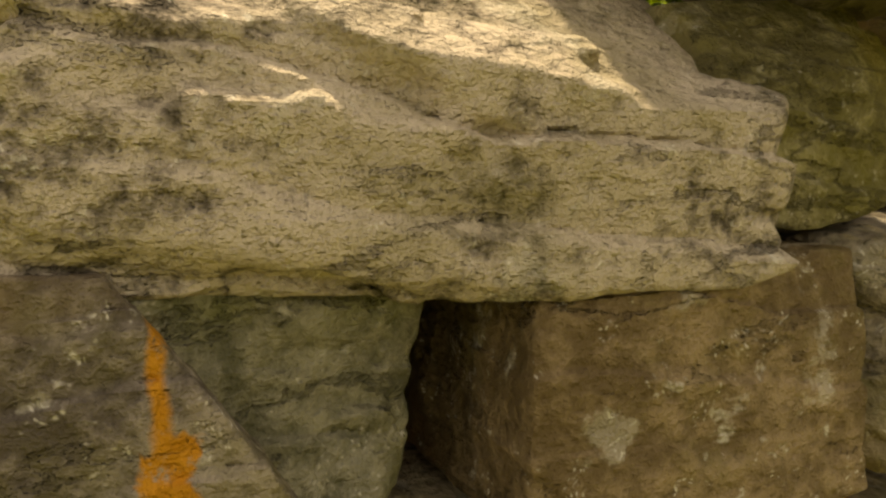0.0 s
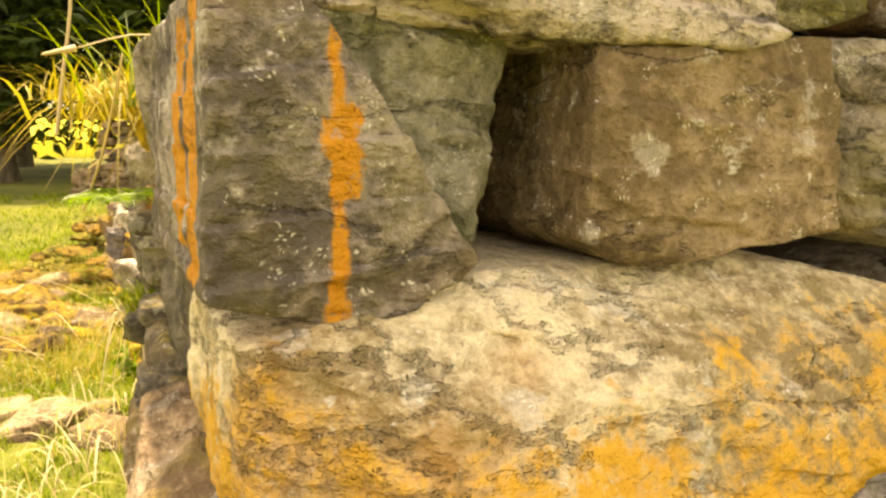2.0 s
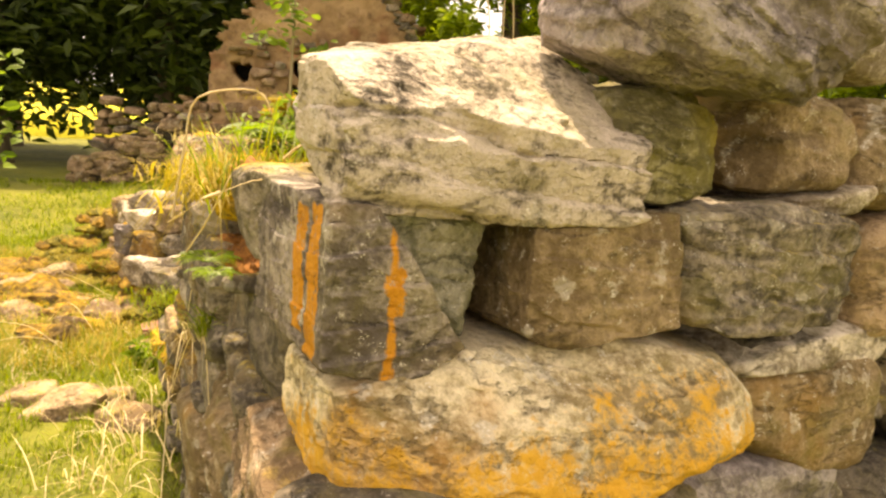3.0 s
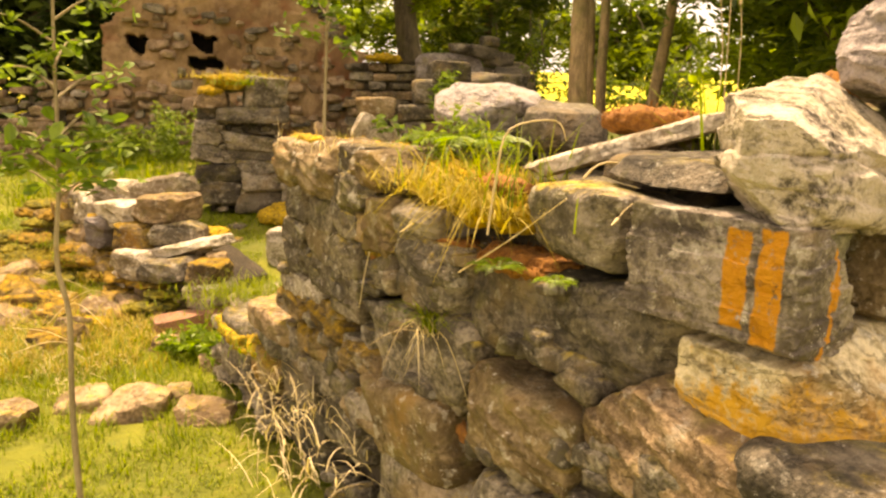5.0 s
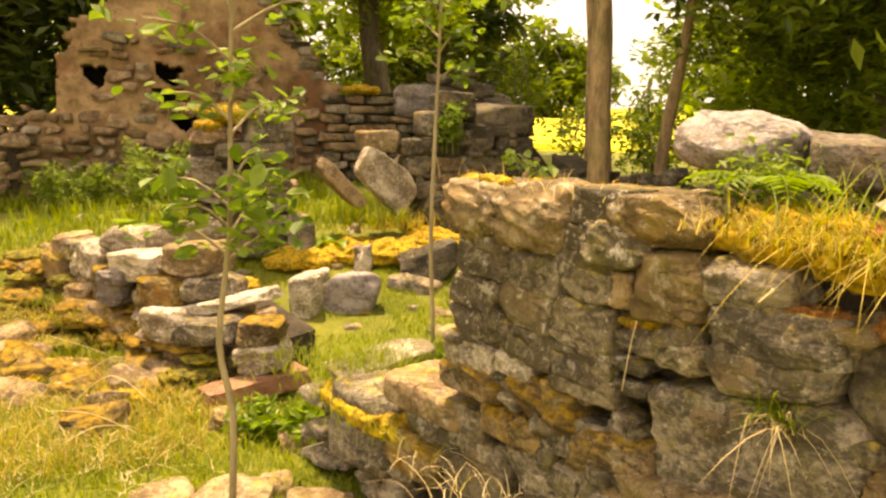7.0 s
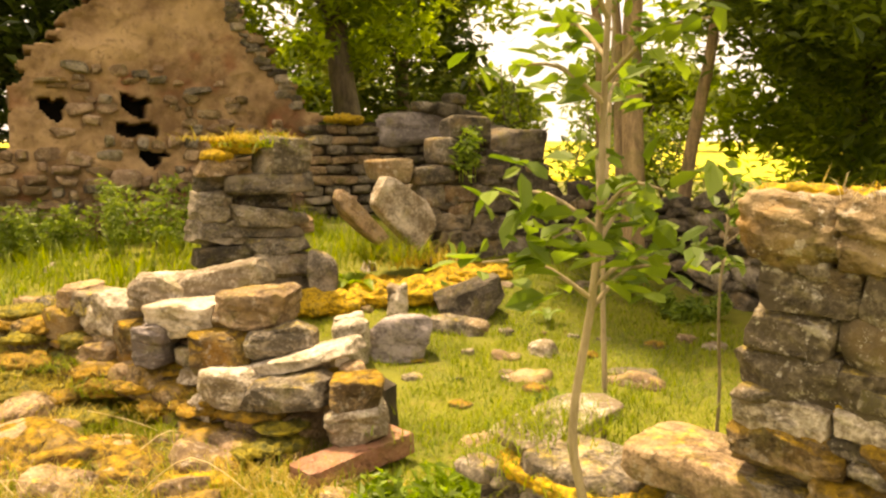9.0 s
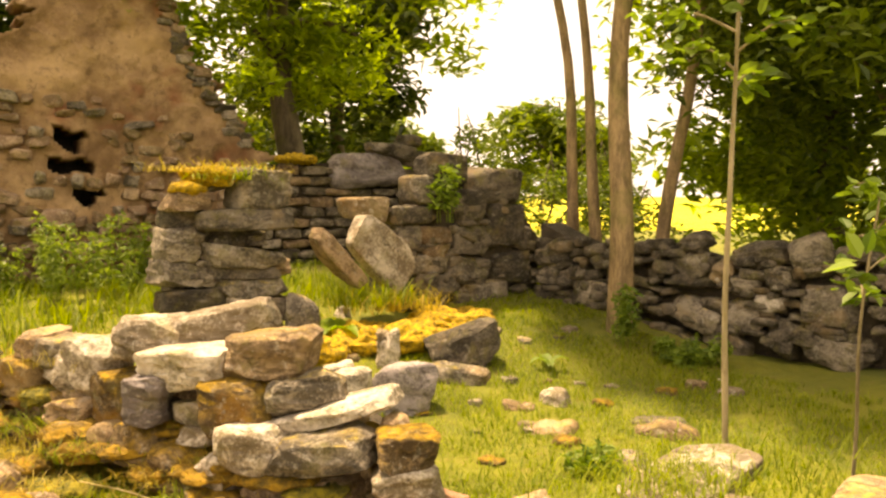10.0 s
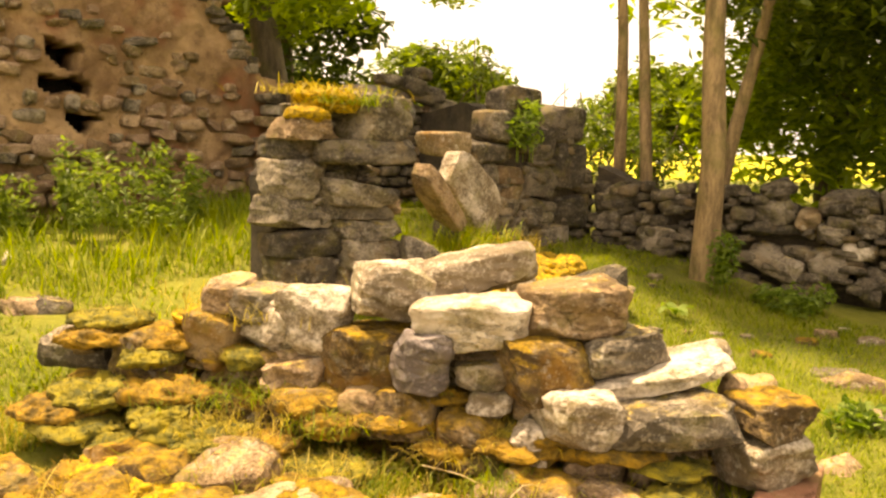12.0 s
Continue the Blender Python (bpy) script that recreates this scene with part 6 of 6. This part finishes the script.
blades("grass", GRASS, scatter(30000, -6.5, 2.6, 7.0, 11.0, lambda x, y: patchy(x, y, 0.62)), 0.09, 0.006, 0.7, 2, 2, 0.7, "stuff", "longer grass below the gable")

blades("grass", YGRASS, scatter(13000, -3.8, -1.1, 4.0, 7.0, lambda x, y: patchy(x, y, 0.55)), 0.09, 0.003, 0.9, 3, 3, 0.9, "stuff", "dry yellow grass round the tumbled stub")
blades("grass", GRASS, scatter(5000, -3.4, 0.5, 8.2, 11.0, lambda x, y: patchy(x, y, 0.6)), 0.28, 0.006, 0.6, 5, 3, 0.5, "stuff", "tall grass at the foot of the gable")
blades("grass", YGRASS, scatter(12000, -3.9, -1.5, 3.6, 6.8, lambda x, y: patchy(x, y, 0.6)), 0.17, 0.0028, 1.0, 7, 4, 0.7, "stuff", "dead and yellowing grass grown through the tumble")
blades("grass", GRASS, scatter(14000, -3.9, -1.3, 2.6, 6.8, lambda x, y: patchy(x, y, 0.6)), 0.15, 0.0028, 0.8, 8, 4, 0.6, "stuff", "green grass grown through the tumble")
blades("straw_litter", STRAW, scatter(3800, -3.4, -1.3, 3.0, 5.6, lambda x, y: patchy(x, y, 0.42)), 0.14, 0.0022, 1.5, 4, 3, 1.6, "stuff", "bleached dead stems matted on the turf")


def herb(label, x, y, h, r, n, seed, mat, base=None, size=0.035):
    rng = np.random.default_rng(seed)
    t = holder("weed_clump", None, label, "weeds", "")
    t.location = (x, y, ground_z(x, y) if base is None else base)
    cs = []
    for i in range(n):
        a, q = rng.random() * 6.283, r * math.sqrt(rng.random())
        hx, hy, hh = q * math.cos(a), q * math.sin(a), h * rng.uniform(0.6, 1.1)
        tube("stem", FERNLEAF, [(hx, hy, -0.03), (hx * 1.05, hy * 1.05, hh * 0.5), (hx * 1.15, hy * 1.15, hh)], 0.004, 0.002, t, 4, 0.0, i)
        cs += [(hx * (1 + 0.15 * s), hy * (1 + 0.15 * s), hh * s) for s in (0.35, 0.55, 0.75, 0.95)]
    leaf_cloud("foliage", mat, cs, [0.09] * len(cs), 16, size, seed, t, 0.6)
    return t


# ---- moss and plants on the near wall ----
moss(wall_1, MOSS, -0.46, 1.60, 1.345, 0.26, 0.55, 0.11, 17, 1, 3600, label="cushion of golden moss")
moss(wall_1, MOSS, -0.43, 1.27, 1.325, 0.22, 0.34, 0.09, 17, 2, 1400)
moss(wall_1, BROWNMOSS, -0.42, 1.14, 1.21, 0.16, 0.28, 0.06, 17, 3, 500, label="rust-brown moss")
moss(wall_1, MOSS, -0.62, 2.20, 1.385, 0.26, 0.60, 0.05, 17, 4, 700)
moss(wall_1, BROWNMOSS, 0.07, 1.0, 1.455, 0.12, 0.12, 0.07, 10, 10, 300)
moss(wall_1, BROWNMOSS, -0.01, 1.30, 1.56, 0.26, 0.20, 0.06, -40, 11, 500)
moss(wall_1, BROWNMOSS, 0.47, 1.22, 1.635, 0.26, 0.2, 0.09, 0, 12, 400)
moss(wall_3, MOSS, -1.02, 3.05, 0.46, 0.34, 0.7, 0.09, 14, 13, 500)
moss(wall_4, MOSS, -2.25, 6.5, 0.50, 0.4, 0.5, 0.07, 110, 14, 500)
moss(wall_4, MOSS, -1.45, 5.45, 0.44, 0.35, 0.6, 0.09, 120, 15, 400)
moss(wall_5, MOSS, -1.13, 7.44, 1.52, 0.40, 0.36, 0.12, 0, 16, 700, length=0.035)
moss(wall_5, MOSS, -1.30, 7.40, 1.44, 0.22, 0.3, 0.08, 0, 17, 300, length=0.035)
moss(wall_9, MOSS, 0.95, 10.9, 1.83, 0.5, 0.4, 0.1, 0, 18, 0)
for i, (x, y, w, d, h) in enumerate(((0.15, 7.15, 1.2, 0.7, 0.22), (0.85, 7.35, 0.9, 0.6, 0.20), (-0.55, 7.1, 0.7, 0.5, 0.2), (-1.95, 4.55, 0.4, 0.3, 0.08), (-2.5, 5.1, 0.45, 0.35, 0.10), (-2.9, 5.9, 0.5, 0.4, 0.10))):
    moss(ground, MOSS, x, y, ground_z(x, y) + 0.02, w, d, h, 20 * i, 30 + i, 500, "moss_bank", "low bank of golden moss", 0.03)

rngm = random.Random(61)
for i in range(22):                    # small cushions in the joints of the near wall's dressed end
    s = rngm.random()
    x, y, z = -0.91 + 0.42 * s, 2.52 - 1.35 * s, rngm.choice((0.68, 0.80, 0.90, 1.00, 1.10, 1.22, 1.40)) + rngm.uniform(-0.02, 0.02)
    moss(wall_1, rngm.choice((MOSS, MOSS, BROWNMOSS)), x + 0.05, y, z, rngm.uniform(0.05, 0.11), rngm.uniform(0.10, 0.22), rngm.uniform(0.025, 0.05), 17, 400 + i, 160, length=0.014)
for i in range(24):                    # tussocks rooted between the stones of the stub
    s = rngm.random()
    q = rngm.uniform(0.0, 0.7)
    x, y = -2.55 + 1.25 * s - 0.85 * q, 6.35 - 1.8 * s - 0.5 * q
    tuft("yellow-green tussock rooted among the tumbled stones", rngm.choice((GRASS, YGRASS)), x, y, ground_z(x, y) + max(0.02, 0.22 - 0.4 * q), 160, 0.09, 0.07, 0.13, 1.3, 300 + i)
for i in range(64):                    # moss and turf creeping over the stub's face and the tumble at its foot
    s, q = rngm.uniform(0.0, 0.95), rngm.uniform(-0.12, 0.85)
    x, y = -2.75 + 1.42 * s - 0.80 * q, 6.75 - 2.10 * s - 0.55 * q
    moss(wall_4, rngm.choice((GREENMOSS, AMBERMOSS, AMBERMOSS)), x, y, ground_z(x, y) + max(-0.01, 0.34 - 0.55 * q - 0.1 * s), rngm.uniform(0.18, 0.40), rngm.uniform(0.18, 0.36), rngm.uniform(0.04, 0.09), rngm.uniform(0, 180), 500 + i, 420, length=0.034)
tuft("yellow-green grass grown between the leaning slabs", GRASS, 0.10, 7.42, 0.55, 420, 0.22, 0.10, 0.26, 1.0, 114, 0.004)
tuft("yellow-green grass grown between the leaning slabs", YGRASS, 0.35, 7.38, 0.5, 260, 0.25, 0.10, 0.24, 1.0, 115, 0.004)
tuft("grass hanging over the cross wall stump", GRASS, -1.00, 7.28, 1.50, 260, 0.14, 0.06, 0.2, 2.0, 116, 0.004)
tuft("yellowed grass tuft sprouting from the wall top", YGRASS, -0.50, 1.47, 1.37, 1500, 0.09, 0.19, 0.075, 1.1, 101, parent=None)
tuft("dry grass hanging over the wall face", YGRASS, -0.54, 1.30, 1.34, 260, 0.04, 0.14, 0.22, 2.2, 102, parent=None)
tuft("green grass among the yellow tuft", GRASS, -0.46, 1.36, 1.36, 160, 0.10, 0.20, 0.22, 0.8, 103)
tuft("green grass tuft in a joint of the wall", GRASS, -0.60, 1.40, 0.97, 70, 0.015, 0.03, 0.16, 1.7, 104)
tuft("dry grass trailing from the joint", STRAW, -0.61, 1.38, 0.96, 26, 0.015, 0.03, 0.17, 3.0, 105)
tuft("long green grass blades behind the capstone", GRASS, 0.05, 1.10, 1.45, 60, 0.03, 0.03, 0.24, 0.6, 106, 0.004)
tuft("grass tuft on the stub top", YGRASS, -2.25, 6.35, 0.56, 260, 0.18, 0.22, 0.12, 1.0, 107)
tuft("yellow grass on the cross wall stump", YGRASS, -1.12, 7.42, 1.55, 320, 0.2, 0.12, 0.14, 1.6, 108, 0.004)
tuft("grass on the low remnant", GRASS, -0.95, 3.15, 0.47, 900, 0.16, 0.26, 0.09, 0.9, 109)
tuft("grass growing over the pale slab", GRASS, -0.94, 3.34, 0.56, 1500, 0.22, 0.12, 0.08, 0.9, 113)
tuft("dry wisps on the dressed wall end", STRAW, -0.80, 2.25, 1.40, 60, 0.08, 0.2, 0.08, 0.9, 110, 0.0012)
tuft("bleached grass at the wall foot", STRAW, -0.95, 1.9, 0.45, 160, 0.10, 0.4, 0.2, 1.6, 112)

fern("fern beside the domed boulder", -0.42, 1.68, 1.44, 13, 0.26, 121)
herb("feathery green shoots before the domed boulder", -0.46, 1.68, 0.14, 0.06, 5, 175, NETTLE, 1.40, 0.016)
fern("small fern rooted in the wall face", -0.52, 1.06, 1.22, 8, 0.09, 122)
fern("small fern under the striped block", -0.46, 0.84, 1.24, 7, 0.08, 123)

stalk("tall dry seed stalk above the wall", [(0.04, 1.08, 1.45), (0.03, 1.07, 1.75), (-0.01, 1.06, 1.93)], 0.0016, 0.07, 131)
stalk("tall dry seed stalk above the wall", [(0.09, 1.08, 1.45), (0.08, 1.07, 1.75), (0.06, 1.06, 1.86)], 0.0016, 0.07, 132)
stalk("tall dry seed stalk above the wall", [(0.07, 1.10, 1.45), (0.06, 1.10, 1.85), (0.04, 1.10, 2.05)], 0.0016, 0.09, 133)
stalk("bleached bent straw over the wall", [(-0.575, 0.98, 1.32), (-0.555, 0.99, 1.46), (-0.53, 0.99, 1.555), (-0.42, 1.0, 1.575), (-0.39, 1.0, 1.53)], 0.003, 0, 134)
stalk("bleached straw lying on the wall", [(-0.36, 0.96, 1.45), (-0.30, 0.97, 1.485), (-0.15, 0.99, 1.46), (0.03, 1.0, 1.44)], 0.003, 0, 135)
stalk("bleached straw behind the capstone", [(0.15, 1.0, 1.52), (0.28, 1.03, 1.63), (0.41, 1.05, 1.72)], 0.003, 0, 136)
stalk("dead stem hanging down the wall face", [(-0.64, 1.78, 1.38), (-0.68, 1.80, 1.22), (-0.72, 1.80, 1.05), (-0.74, 1.80, 0.92)], 0.003, 0, 137)
stalk("white seed head hanging on a bent straw", [(-0.50, 1.40, 1.33), (-0.60, 1.39, 1.31), (-0.66, 1.39, 1.27)], 0.0016, 0.04, 138)
stalk("slanting dry straw in the tuft", [(-0.60, 1.12, 1.20), (-0.52, 1.0, 1.30), (-0.44, 0.86, 1.42)], 0.0024, 0, 139)
stalk("dry straw leaning from the wall foot", [(-1.0, 2.55, 0.35), (-0.97, 2.4, 0.2), (-0.93, 2.2, 0.05)], 0.003, 0, 140)
stalk("seeding grass stalk leaning out beside the striped block", [(-0.30, 0.80, 1.40), (-0.36, 0.72, 1.43), (-0.42, 0.66, 1.41)], 0.0014, 0.03, 141)

rngd = random.Random(19)
for i in range(16):                    # bleached dead stems lying over the tumble
    x, y = rngd.uniform(-3.0, -1.5), rngd.uniform(3.9, 5.4)
    a, ln = rngd.uniform(0, 6.28), rngd.uniform(0.25, 0.55)
    z = ground_z(x, y) + 0.04
    stalk("bleached dead stem lying over the mossy tumble", [(x, y, z), (x + 0.5 * ln * math.cos(a), y + 0.5 * ln * math.sin(a), z + rngd.uniform(0.08, 0.2)), (x + ln * math.cos(a), y + ln * math.sin(a), z + rngd.uniform(0.0, 0.22))], 0.003, 0, 700 + i)

# a dock plant and a bank of nettles inside
def leafy(label, name, x, y, n, length, width, seed, mat):
    rng = random.Random(seed)
    t = holder(name, None, label, "plant", "")
    t.location = (x, y, ground_z(x, y))
    for i in range(n):
        az, ln = i * 6.283 / n + rng.random(), length * rng.uniform(0.7, 1.2)
        o, sd = Vector((math.cos(az), math.sin(az), 0)), Vector((-math.sin(az), math.cos(az), 0))
        V, F = [], []
        for j in range(7):
            s = j / 6
            wd = width * math.sin(math.pi * min(1, s * 0.9 + 0.08)) * 0.5
            p = o * ln * s * 0.8 + Vector((0, 0, ln * (0.9 * s - 0.8 * s * s) + 0.03))
            V += [p - sd * wd + Vector((0, 0, wd * 0.4)), p, p + sd * wd + Vector((0, 0, wd * 0.4))]
            if j:
                k = 3 * j
                F += [(k - 3, k - 2, k + 1, k), (k - 2, k - 1, k + 2, k + 1)]
        lf = new("leaf", mesh_of("leaf", [tuple(v) for v in V], F, mat))
        lf.parent = t
    return t


leafy("broad-leaved dock by the leaning slabs", "dock_plant", -0.27, 7.25, 9, 0.34, 0.12, 151, FERNLEAF)
leafy("broad-leaved weed in the grass", "dock_plant", 0.9, 6.2, 6, 0.18, 0.07, 152, LEAF)


for i, (x, y, h, r) in enumerate(((-1.45, 9.5, 0.70, 0.55), (-2.5, 10.2, 0.5, 0.45))):
    herb("bank of tall nettles under the gable", x, y, h, r, 34, 160 + i, NETTLE, None, 0.034)
herb("leafy weed growing by the tree foot", 1.85, 6.45, 0.45, 0.10, 6, 170, LEAF)
herb("low ferny weeds under the side wall", 2.05, 5.9, 0.16, 0.25, 9, 171, LEAF)
herb("small leafy shoot on the cross wall", 1.05, 7.75, 0.45, 0.12, 7, 172, LEAF, 1.2)
herb("leafy shoot by the wall end", -0.15, 4.6, 0.10, 0.12, 3, 173, LEAF)
herb("low weeds in the gap", -1.25, 3.75, 0.12, 0.22, 14, 174, FERNLEAF)
